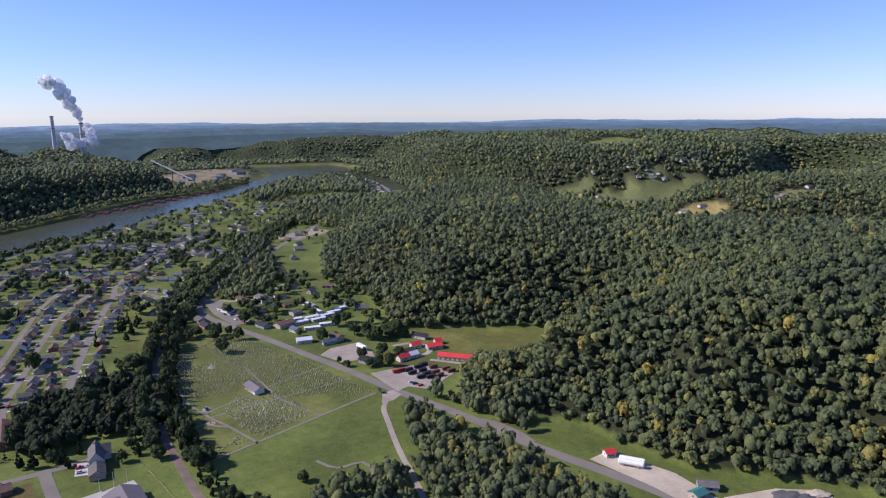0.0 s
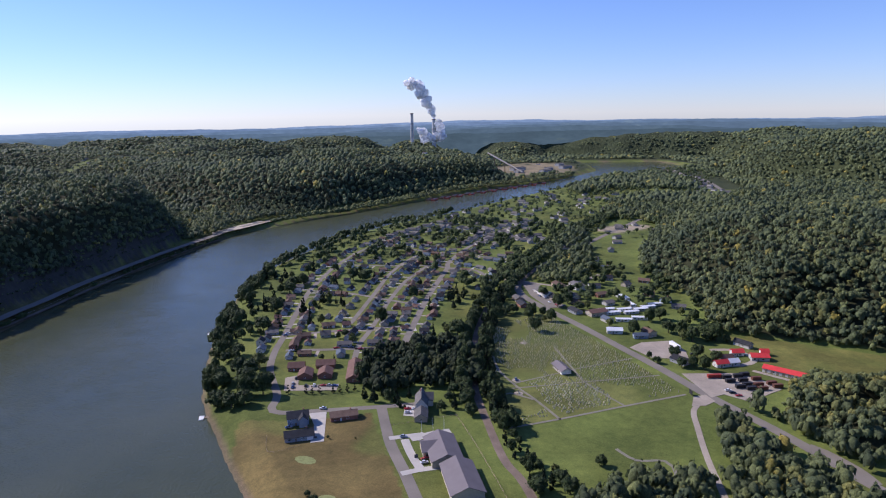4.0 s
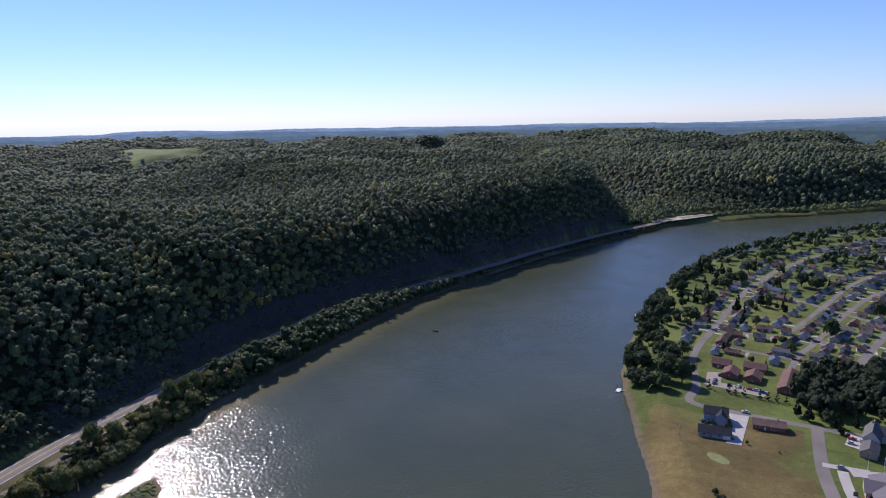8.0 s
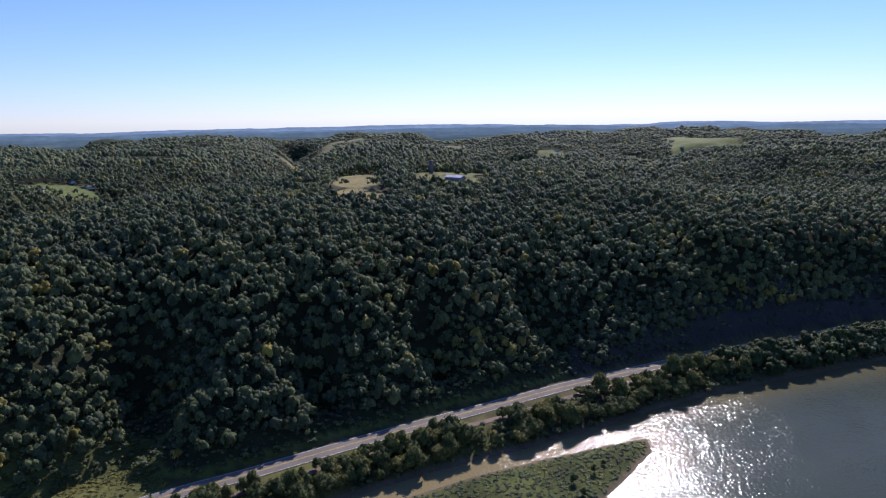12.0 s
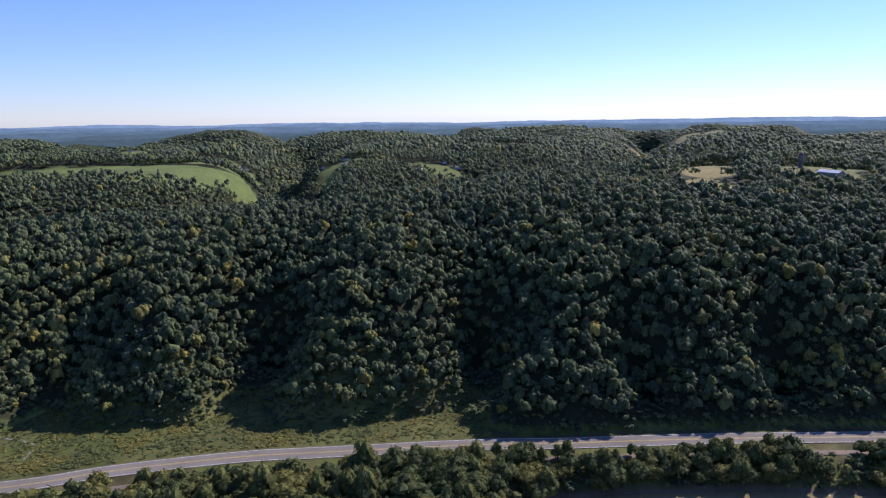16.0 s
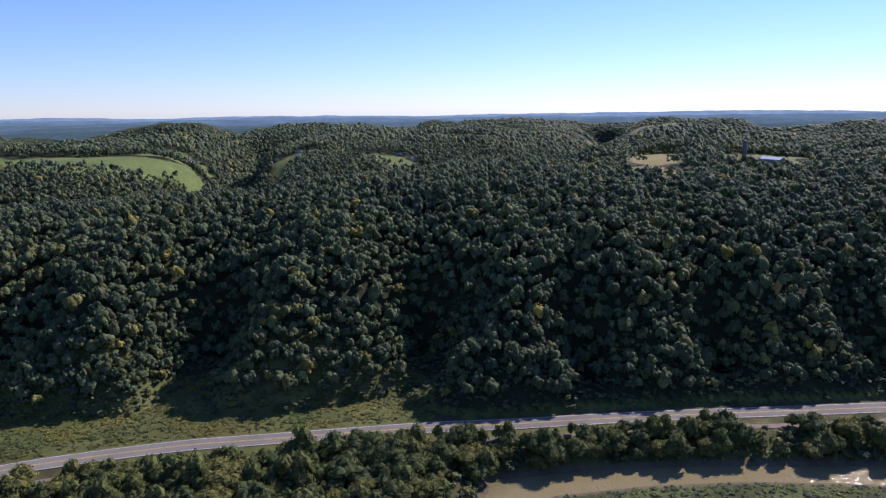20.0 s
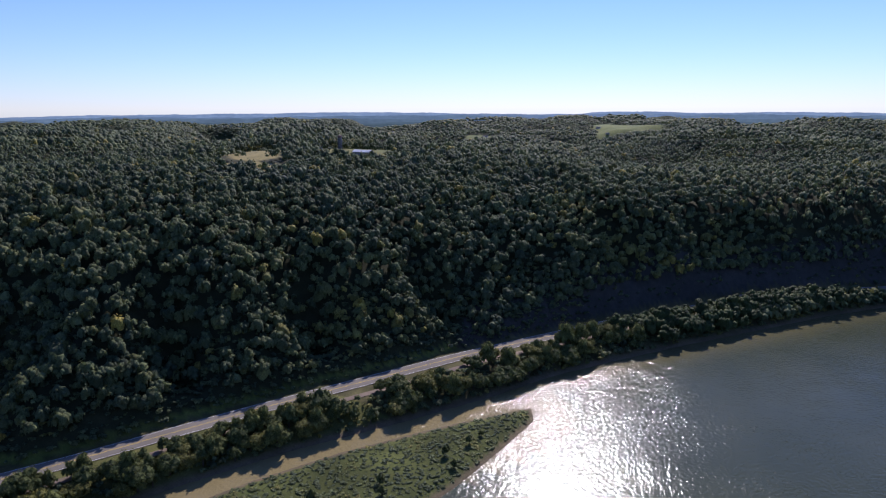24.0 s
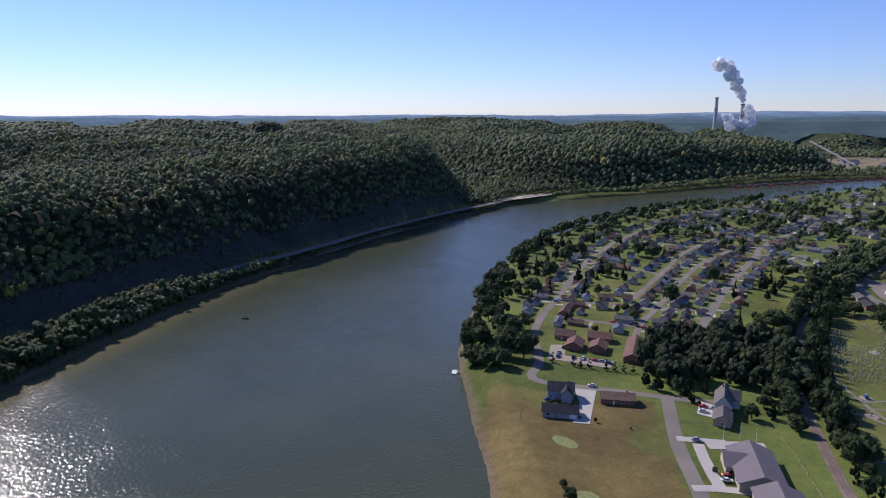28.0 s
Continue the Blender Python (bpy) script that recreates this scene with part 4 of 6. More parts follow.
for _p, _p2 in zip(_hw[:-1], _hw[1:]):
    if not (-845 < _p.x < -185):
        continue
    _t = (_p2 - _p).normalized()
    _side = Vector((_t.y, -_t.x, 0))
    for _off in (16, 22, 29, 36, 44):
        q = _p + _side * (_off + random.uniform(-2.5, 2.5)) + _t * random.uniform(-2, 2)
        z, d, dw = land(np.array([q.x]), np.array([q.y]))
        if dw[0] < 2.5 or random.random() < (.08 if _off < 30 else .35):
            continue
        if -345 < q.x < -322 and _off < 30:
            continue
        if -420 < q.x < -350 and _off < 35 and random.random() < .55:
            continue
        tree(BANK, q.x, q.y, random.uniform(.85, 1.25) * (.85 if _off < 20 else 1.15), "riverside trees along the highway")
# low trees on the narrow bank upriver
for _p, _p2 in zip(_hw[:-1], _hw[1:]):
    if _p.x < -545 and _p.y < 800:
        _t = (_p2 - _p).normalized()
        for _off in (11, 13.5, 16):
            q = _p + Vector((_t.y, -_t.x, 0)) * (_off + random.uniform(-1, 1)) + _t * random.uniform(-3, 3)
            if land(np.array([q.x]), np.array([q.y]))[2][0] > .6:
                tree(BANK, q.x, q.y, random.uniform(.35, .8), "riverside trees along the highway")
# leafy wood between the highway and the side channel
for _gx2 in range(-200, 40, 10):
    for _gy2 in range(-376, -156, 10):
        _x, _y = _gx2 + random.uniform(-3.5, 3.5), _gy2 + random.uniform(-3.5, 3.5)
        X, Y = np.array([_x]), np.array([_y])
        if inside(X, Y, BANK_WOODS[0])[0] and dist_to(X, Y, np.array(ROAD_FAR, float))[0] > 14 and land(X, Y)[2][0] > 3:
            tree(BANK, _x, _y, random.uniform(1.05, 1.6), "leafy wood beside the highway")
# trees at the water of the town bank
_nb = resample(RIVER[7:17], 8)
for _p, _p2 in zip(_nb[:-1], _nb[1:]):
    _t = (_p2 - _p).normalized()
    _side = Vector((_t.y, -_t.x, 0))
    for _off in (7, 15, 25):
        if random.random() < (.62 if _off < 20 else .25):
            q = _p + _side * (_off + random.uniform(-3, 3))
            tree(BROAD[:3] + BANK[3:], q.x, q.y, random.uniform(.7, 1.4), "trees along the town's riverbank")
for _x, _y, _s in ((-320, 300, 1.3), (-312, 304, 1.1), (-322, 316, 1.3), (-312, 322, 1.5), (-335, 330, 1.4), (-320, 336, 1.2), (-345, 345, 1.2), (-350, 360, 1.3)):
    tree(BROAD[:3] + BANK[:1], _x, _y, _s, "trees along the town's riverbank")
# double row along the railway
_rl = resample(RAIL[1:], 7.2)
for i, (_p, _p2) in enumerate(zip(_rl[:-1], _rl[1:])):
    _t = (_p2 - _p).normalized()
    _side = Vector((_t.y, -_t.x, 0))
    for _off in (6.5, 12.5, -7.5):
        if _off < 0 and (_p.y < 345 or (_p.y < 372 and random.random() < .5)):
            continue
        if _off > 15 and _p.y < 320:
            continue
        q = _p + _side * (_off + random.uniform(-2, 2))
        s = random.uniform(.8, 1.2) if _p.y > 335 else random.uniform(.4, .7)
        tree(CONIF + BROAD[:2] if _off > 0 else BROAD[:3], q.x, q.y, s, "trees along the railway line")
tree(BROAD, -188, 531, 1.3, "", 0)["label"] = "lone dark round tree among the graves"
for i, (_x, _y) in enumerate(((-297, 331), (-286, 336), (-282, 338), (-278, 341), (-270, 346), (-266, 349), (-262, 352), (-258, 355))):
    tree(SHRUB, _x, _y, random.uniform(1.0, 1.5), "evergreen shrubs along the parking strip", 0)
for _x, _y, _s in ((-216, 346, .8), (-222, 352, .9), (-218, 362, .8), (-228, 352, .8), (-236, 346, .9), (-243, 345, .8), (-188, 352, .7), (-182, 360, .8), (-190, 368, .8), (-184, 374, .8), (-193, 380, .9), (-198, 388, .8)):
    tree(CONIF + BROAD[:1], _x, _y, _s, "garden trees round the white house")
for _x, _y, _s in ((-212, 346, .35), (-92, 303, .9), (-85, 296, 1.0), (-60, 322, .6), (-78, 330, .7), (-98, 312, .8), (-100, 290, 1.0), (-204, 236, .35), (-196, 231, .5), (-232, 290, .2), (-217, 297, .2)):
    tree(BROAD, _x, _y, _s)

# ---- houses ----
ROOFS = {"grey": surface("grey_shingle_roof", (.15, .14, .13), .9, spec=.1, var=.18, scale=.3, fine=3, random_obj=.25), "brown": surface("brown_shingle_roof", (.17, .115, .085), .9, spec=.1, var=.18, scale=.3, fine=3, random_obj=.25),
         "dark": surface("charcoal_shingle_roof", (.045, .046, .05), .9, spec=.1, var=.18, scale=.3, fine=3, random_obj=.25), "lilac": surface("pale_lilac_metal_roof", (.165, .145, .147), .7, spec=.15, var=.08, scale=.15),
         "white": surface("white_metal_roof", (.68, .69, .70), .5, var=.08, scale=.2), "red": M_RED_ROOF, "rust": surface("red_brown_shingle_roof", (.165, .10, .08), .9, spec=.1, var=.18, scale=.3, random_obj=.2),
         "blue": surface("slate_blue_roof", (.11, .135, .165), .85, spec=.1, var=.15, scale=.3), "green": surface("green_metal_roof", (.05, .19, .17), .5, var=.1, scale=.3)}
WALLS = {"white": surface("white_siding", (.60, .58, .53), .7, var=.1, random_obj=.3), "cream": surface("cream_siding", (.46, .40, .30), .75, var=.1, random_obj=.25), "brick": surface("red_brick_wall", (.30, .14, .10), .9, var=.2, scale=1, fine=9, random_obj=.15),
         "grey": surface("grey_siding", (.30, .31, .32), .75, var=.08, random_obj=.12), "blue": surface("blue_grey_siding", (.25, .31, .38), .75, var=.08), "tan": surface("tan_siding", (.42, .33, .24), .8, var=.1, random_obj=.12)}


def gable_walls(w, d, h, rise, x=0, y=0, z=0):
    """Walls with two gables; the ridge runs along x."""
    bm = bmesh.new()
    ring = [(-d / 2, -.6), (d / 2, -.6), (d / 2, h), (0, h + rise), (-d / 2, h)]
    a = [bm.verts.new((x - w / 2, y + p, z + q)) for p, q in ring]
    b = [bm.verts.new((x + w / 2, y + p, z + q)) for p, q in ring]
    bm.faces.new(a[::-1])
    bm.faces.new(b)
    for i in range(5):
        bm.faces.new((a[i], a[(i + 1) % 5], b[(i + 1) % 5], b[i]))
    return bm


def gable_roof(w, d, h, rise, over=.55, t=.22, x=0, y=0, z=0):
    """Two slopes with thickness and eaves."""
    bm = bmesh.new()
    k = rise / (d / 2)
    e = d / 2 + over
    prof = [(-e, h - over * k), (0, h + rise), (e, h - over * k), (e, h - over * k + t), (0, h + rise + t * 1.15), (-e, h - over * k + t)]
    a = [bm.verts.new((x - w / 2 - over, y + p, z + q + .02)) for p, q in prof]
    b = [bm.verts.new((x + w / 2 + over, y + p, z + q + .02)) for p, q in prof]
    for i in range(6):
        bm.faces.new((a[i], a[(i + 1) % 6], b[(i + 1) % 6], b[i]))
    for s in (a[::-1], b):
        bm.faces.new((s[0], s[1], s[4], s[5]))
        bm.faces.new((s[1], s[2], s[3], s[4]))
    bmesh.ops.recalc_face_normals(bm, faces=bm.faces)
    return bm


def window_mesh(w, h):
    """A white frame with the glass set back in it, one connected shell."""
    bm = bmesh.new()
    xs, zs = (-w / 2, -w / 2 + .09, w / 2 - .09, w / 2), (0, .09, h - .09, h)
    g = [[bm.verts.new((x, -.06, z)) for x in xs] for z in zs]
    for i in range(3):
        for j in range(3):
            if (i, j) != (1, 1):
                bm.faces.new((g[i][j], g[i][j + 1], g[i + 1][j + 1], g[i + 1][j]))
    q = [g[1][1], g[1][2], g[2][2], g[2][1]]
    k = [bm.verts.new((v.co.x, 0.0, v.co.z)) for v in q]
    o = [g[0][0], g[0][3], g[3][3], g[3][0]]
    e = [bm.verts.new((v.co.x, .04, v.co.z)) for v in o]
    for i in range(4):
        bm.faces.new((q[i], q[(i + 1) % 4], k[(i + 1) % 4], k[i]))
        bm.faces.new((o[(i + 1) % 4], o[i], e[i], e[(i + 1) % 4]))
    bm.faces.new(k).material_index = 1
    me = bm_mesh("window", bm, M_WHITE)
    me.materials.append(M_GLASS)
    return me


WIN, WIN_WIDE = window_mesh(1.1, 1.35), window_mesh(2.0, 1.35)


def house(label, w, d, h, rise, wall, roof, storeys=1, chimney=True, porch=False, wing=0, name="house", category="house", garage=False, doors=True):
    t = thing(name, label, category)
    part("wall", gable_walls(w, d, h, rise), WALLS[wall], t)
    part("roof", gable_roof(w, d, h, rise), ROOFS[roof], t)
    if wing:
        bm = gable_walls(wing, w * .38, h, rise * .8, 0, 0)
        bmesh.ops.rotate(bm, cent=(0, 0, 0), matrix=Matrix.Rotation(radians(90), 3, 'Z'), verts=bm.verts)
        bmesh.ops.translate(bm, vec=(w * .22, -d / 2 - wing / 2 + .5, 0), verts=bm.verts)
        part("wing_wall", bm, WALLS[wall], t)
        bm = gable_roof(wing + d * .4, w * .38, h - .03, rise * .8)
        bmesh.ops.rotate(bm, cent=(0, 0, 0), matrix=Matrix.Rotation(radians(90), 3, 'Z'), verts=bm.verts)
        bmesh.ops.translate(bm, vec=(w * .22, -d / 2 - wing / 2 + .5 + d * .2, 0), verts=bm.verts)
        part("wing_roof", bm, ROOFS[roof], t)
    if doors:
        bm = bmesh.new()
        box(bm, -w * .12 - .5, -w * .12 + .5, -d / 2 - .07, -d / 2 + .05, 0.0, 2.1, .02)
        dr = part("door", bm, M_WOOD if wall != "brick" else M_WHITE, t)
        if t.name.startswith(("apart", "road", "farm")) or w > 15:
            bm = bmesh.new()
            tube(bm, (-w * .12 + .35, -d / 2 - .14, 1.0), (-w * .12 + .35, -d / 2 - .06, 1.0), .05, .05, 6)
            part("handle", bm, M_STEEL, dr)
    if garage:
        bm = bmesh.new()
        box(bm, w * .26, w * .46, -d / 2 - .07, -d / 2 + .05, 0, 2.2, .03)
        part("garage_door", bm, M_WHITE, t)
    for s in range(storeys):
        z = .95 + 2.7 * s
        for x, y, r in ((-w * .34, -d / 2, 0), (w * .12, -d / 2, 0), (-w * .3, d / 2, 180), (w * .3, d / 2, 180), (-w / 2, 0, -90), (w / 2, 0, 90)):
            if garage and s == 0 and x == w * .3 and r == 0:
                continue
            o = new("window", WIN if r in (-90, 90) or s else WIN_WIDE)
            o.parent, o.matrix_basis = t, pose(x, y, z, 0, 0, r)
    if chimney:
        bm = bmesh.new()
        box(bm, w * .25, w * .25 + .7, .3, 1.0, h, h + rise + .9)
        box(bm, w * .25 - .06, w * .25 + .76, .24, 1.06, h + rise + .9, h + rise + 1.05)
        part("chimney", bm, WALLS["brick"], t)
    if porch:
        bm = bmesh.new()
        box(bm, -w * .3, w * .06, -d / 2 - 2.2, -d / 2 - .1, -.1, .25)
        part("porch_floor", bm, M_CONCRETE, t)
        bm = bmesh.new()
        box(bm, -w * .32, w * .08, -d / 2 - 2.4, -d / 2 - .02, 2.55, 2.7, .03)
        part("porch_roof", bm, ROOFS[roof], t)
        for x in (-w * .29, w * .05):
            bm = bmesh.new()
            tube(bm, (x, -d / 2 - 2.1, .25), (x, -d / 2 - 2.1, 2.55), .09, .09, 6)
            part("porch_post", bm, M_WHITE, t)
    return t


KINDS = [house("single-storey ranch house with grey shingles and white siding", 11.2, 6.7, 2.8, 1.9, "white", "grey"),
         house("brick ranch house with brown shingle roof", 12.0, 7.1, 2.8, 2.0, "brick", "brown", garage=True),
         house("two-storey white house with dark roof and porch", 7.6, 6.7, 5.4, 2.6, "white", "dark", 2, porch=True),
         house("cream bungalow with grey gable roof and porch", 8.4, 7.6, 3.0, 2.6, "cream", "grey", porch=True),
         house("tan house with brown roof and front wing", 10.4, 6.7, 2.9, 2.2, "tan", "brown", wing=4),
         house("blue-grey house with charcoal roof", 9.6, 7.1, 3.0, 2.4, "blue", "dark", garage=True),
         house("small white cottage with red-brown roof", 7.2, 6.3, 2.8, 2.2, "white", "rust"),
         house("long grey house with pale roof and attached garage", 12.8, 6.7, 2.8, 1.9, "grey", "grey", garage=True, chimney=False),
         house("white house with slate blue roof", 9.6, 6.7, 2.9, 2.1, "white", "blue")]
_kused = set()
FARM = []
HOUSES = []


def settle(p, x, y, rot, group="", z=None, s=1.0):
    if p in KINDS and y > 860:
        FARM.append((x, y, 1.0))
        HOUSES.append((x, y))
        return None
    m = pose(x, y, height(x, y) if z is None else z, 0, 0, rot)
    if p in _kused:
        ob = copy_thing(p, pose(0, 0, 0))
    else:
        _kused.add(p)
        ob = p
    ob.matrix_basis = m @ Matrix.Diagonal((s, s, s, 1))
    if group:
        ob["group"] = group
    HOUSES.append((x, y))
    return ob


NO_HOUSE = [WOODS[0], [(-305, 300), (-225, 345), (-255, 380), (-330, 345)], [(-285, 290), (-360, 310), (-410, 400), (-352, 378), (-300, 335)], [(-262, 345), (-345, 345), (-345, 385), (-300, 410), (-262, 400)], [(-300, 255), (-140, 200), (-120, 300), (-215, 400), (-262, 350), (-290, 310)], WOODS[2],
            [(-140, 340), (-45, 447), (-102, 500), (-200, 592), (-245, 570), (-200, 430)]]
SAFE = [np.array(s, float) for s in STREETS]


_fx, _fy = _rx.ravel(), _ry.ravel()
STREET_D = np.min([dist_to(_fx, _fy, s) for s in SAFE], axis=0).reshape(_rx.shape)
MAIN_D = dist_to(_fx, _fy, np.array(ROAD_MAIN, float)).reshape(_rx.shape)
BARRED = (np.any([inside(_fx, _fy, w) for w in NO_HOUSE], axis=0) | (dist_to(_fx, _fy, np.array(RAIL, float)) < 24)).reshape(_rx.shape) | (MAIN_D < 12) | (_rz[2] < 28)


def free(x, y, gap):
    c = cell(x, y)
    if c and (BARRED[c] or STREET_D[c] < gap * .56):
        return False
    return not any((x - a) ** 2 + (y - b) ** 2 < gap * gap for a, b in HOUSES)


# houses set one by one
H1 = house("two-storey blue-grey house with dark gabled roof and concrete drive", 13, 9, 5.2, 2.8, "blue", "dark", 2, wing=4)
settle(H1, -262, 299, 42)
H2 = house("long dark-roofed blue house beside a pale drive", 17, 8.5, 3.0, 2.4, "grey", "dark", garage=True)
settle(H2, -248, 283, 42)
H3 = house("brick ranch house with light brown roof", 17, 8.5, 2.9, 2.1, "brick", "brown", chimney=True)
settle(H3, -240, 317, 42)
CH = house("steep-roofed tall white house with grey roof and gables", 17, 8, 4.8, 4.6, "white", "grey", 2, wing=4)
settle(CH, -203, 353, 118)
CH2 = house("low tan addition with grey shingle roof", 12, 8, 3.2, 2.4, "tan", "grey", chimney=False)
settle(CH2, -195, 338, 118)
for _x, _y, _w, _r in ((-277, 382, 36, 122), (-306, 361, 13, 122), (-294, 369, 13, 122), (-322, 370, 12, 32), (-305, 384, 14, 32)):
    _a = house("low brown brick apartment block with red-brown roof", _w, 10, 3.0, 2.6, "brick", "rust", chimney=False, name="apartment_block", category="apartment block")
    settle(_a, _x, _y, _r, "apartment court")
# the hall: two gabled blocks
HALL = thing("hall", "large cream hall with pale lilac metal roofs", "hall")
for _nm, _w, _d, _h, _rise, _x, _y, _r in (("main", 29, 17, 4.2, 3.6, -161.5, 303.5, -52), ("front", 12, 13, 4.0, 3.0, -168.5, 303.5, 38), ("rear", 31, 17, 4.2, 3.6, -138, 280, -52)):
    M = pose(_x, _y, GZ, 0, 0, _r)
    for _n2, _bm, _mt in ((_nm + "_wall", gable_walls(_w, _d, _h, _rise), WALLS["cream"]), (_nm + "_roof", gable_roof(_w, _d, _h, _rise, .8), ROOFS["lilac"])):
        o = part(_n2, _bm, _mt, HALL)
        o.matrix_basis = M
    for _k in range(3):
        o = new("window", WIN_WIDE)
        o.parent, o.matrix_basis = HALL, M @ pose(-_w * .3 + _k * _w * .3, -_d / 2, 1.0)
for _k in range(2):
    bm = bmesh.new()
    box(bm, -1.0, 1.0, -.06, .06, 0, 2.3, .03)
    o = part("door", bm, M_GLASS, HALL)
    o.matrix_basis = pose(-167 - _k * 6, 291.2 + _k * 2, GZ, 0, 0, 38)
HOUSES += [(-163, 306), (-138, 280)]
for _x, _y in ((-185, 321), (-180, 326), (-175, 331)):
    t = thing("flagpole", "white metal flagpole on a concrete apron", "flagpole", "flagpoles by the hall")
    bm = bmesh.new()
    tube(bm, (0, 0, 0), (0, 0, 8.5), .12, .06, 8)
    part("pole", bm, M_WHITE, t)
    bm = bmesh.new()
    bmesh.ops.create_icosphere(bm, subdivisions=1, radius=.14)
    bmesh.ops.translate(bm, vec=(0, 0, 8.55), verts=bm.verts)
    part("finial", bm, M_STEEL, t)
    t.matrix_basis = pose(_x, _y, GZ)
# cemetery shelter
SH = thing("shelter", "open cemetery shelter with long grey gable roof", "shelter")
part("roof", gable_roof(17, 8, 3.0, 2.0, .8), ROOFS["lilac"], SH)
bm = bmesh.new()
box(bm, -8.5, 8.5, -4, 4, 0, .2)
part("floor", bm, M_CONCRETE, SH)
part("rear_wall", gable_walls(4, 7.4, 3.0, 1.8, 6), WALLS["white"], SH)
for _x in (-8, -4, 0, 4):
    for _y in (-3.6, 3.6):
        bm = bmesh.new()
        box(bm, _x - .15, _x + .15, _y - .15, _y + .15, .2, 3.0)
        part("post", bm, M_WOOD, SH)
SH.matrix_basis = pose(-139, 453, GZ, 0, 0, -48)
# shops and low buildings along the main road
ROADSIDE = [(-221, 650, 24, 10, 3.6, "white", "grey", 140), (-203, 636, 14, 9, 3.0, "cream", "dark", 140), (-190, 652, 16, 9, 3.2, "white", "grey", 140), (-178, 628, 12, 8, 3.0, "tan", "brown", 140), (-172, 600, 14, 8, 3.0, "grey", "dark", 140),
            (-152, 602, 18, 11, 3.8, "cream", "rust", 50), (-138, 586, 10, 7, 3.0, "white", "blue", 140), (-124, 556, 13, 7, 3.2, "white", "white", 20), (-196, 690, 20, 12, 4.2, "white", "grey", 130), (-214, 682, 22, 10, 4.0, "tan", "brown", 130),
            (-226, 600, 14, 8, 3.0, "brick", "dark", 130), (-238, 618, 12, 8, 3.0, "tan", "grey", 130), (-96, 561, 11, 8, 4.5, "cream", "brown", 140), (-101, 552, 12, 5, 2.8, "blue", "blue", 30), (-62, 507, 13, 9, 3.2, "grey", "dark", 150),
            (-150, 640, 10, 8, 3, "white", "grey", 50), (-165, 668, 12, 8, 3, "brick", "brown", 50), (-180, 700, 12, 9, 3, "white", "dark", 30)]
for _x, _y, _w, _d, _h, _wl, _rf, _r in ROADSIDE:
    settle(house("low %s roadside building with %s gable roof" % (_wl if _wl != "tan" else "tan sided", _rf), _w, _d, _h, 1.8, _wl, _rf, chimney=False, name="roadside_building", category="building"), _x, _y, _r, "roadside buildings")
MOB = house("long white mobile home with flat pale roof", 14, 4.2, 2.6, .5, "white", "white", chimney=False, name="mobile_home", category="mobile home")
for _x, _y, _r in ((-146, 618, 40), (-138, 610, 40), (-131, 625, 40), (-123, 619, 40), (-117, 632, 40), (-112, 643, 40), (-108, 655, 40), (-129, 646, 130), (-124, 592, 20), (-112, 604, 20), (-140, 668, 130), (-150, 676, 130)):
    settle(MOB, _x, _y, _r, "mobile home park")
# red-roofed farm buildings
LONG = house("long white stable with bright red metal roof", 47, 8, 3.0, 1.8, "white", "red", chimney=False, name="stable", category="stable")
settle(LONG, 18, 511, -15)
for _k in range(11):
    bm = bmesh.new()
    box(bm, -21 + _k * 4 - .9, -21 + _k * 4 + .9, -4.08, -3.95, 0, 2.2)
    part("stall_door", bm, M_WOOD, LONG)
for _x, _y, _w, _d, _rf, _r in ((-34, 512, 10, 6, "red", 40), (-27, 518, 10, 6, "white", 40), (-31, 526, 9, 5, "rust", 40), (-25, 542, 9, 6, "red", 30), (-9, 539, 13, 8, "red", 20), (-6, 551, 6, 5, "red", 20), (-22, 566, 14, 6, "dark", -30)):
    settle(house("white farm building with %s metal roof" % _rf, _w, _d, 3.2, 2.0, "white", _rf, chimney=False, name="farm_building", category="farm building"), _x, _y, _r, "red-roofed farm")

# town houses along the streets
random.seed(4)
for _st, _w in zip(STREETS[1:], WIDTH[1:]):
    ln = resample(_st, 1.0)
    pos = {1: 8.0, -1: 12.0}
    for i in range(1, len(ln) - 1):
        t = (ln[i + 1] - ln[i - 1]).normalized()
        for s in (1, -1):
            if i < pos[s]:
                continue
            q = ln[i] + Vector((t.y, -t.x, 0)) * s * (_w / 2 + random.uniform(8, 12))
            if free(q.x, q.y, 11.5):
                k = random.choice(KINDS)
                settle(k, q.x, q.y, math.degrees(math.atan2(t.y, t.x)) + (180 if s > 0 else 0) + random.choice((0, 0, 0, 90)) + random.uniform(-5, 5), "houses of the riverside town", s=random.uniform(.8, 1.0))
                if random.random() < .5:
                    dr = setting("driveway", patch("driveway", [(ln[i] + t * a + Vector((t.y, -t.x, 0)) * s * b).to_tuple()[:2] for a, b in ((8, _w / 2), (10.6, _w / 2), (10.6, _w / 2 + 13), (8, _w / 2 + 13))], .1, random.choice((M_CONCRETE, M_GRAVEL)), GZ), "pale driveway beside a house", "driveway")
                pos[s] = i + random.choice((random.uniform(12, 16), random.uniform(12, 16), random.uniform(12, 16), random.uniform(19, 27)))
for _k in range(900):
    _x, _y = random.uniform(-560, -260), random.uniform(430, 1060)
    c = cell(_x, _y)
    if len(HOUSES) < 362 and _rz[1][c] == 0 and _rz[2][c] > 40 and 10 < STREET_D[c] < 60 and MAIN_D[c] > 22 and free(_x, _y, 13):
        settle(random.choice(KINDS), _x, _y, random.choice((-65, 25, 115, 205)) + random.uniform(-8, 8), "houses of the riverside town", s=random.uniform(.6, .95))
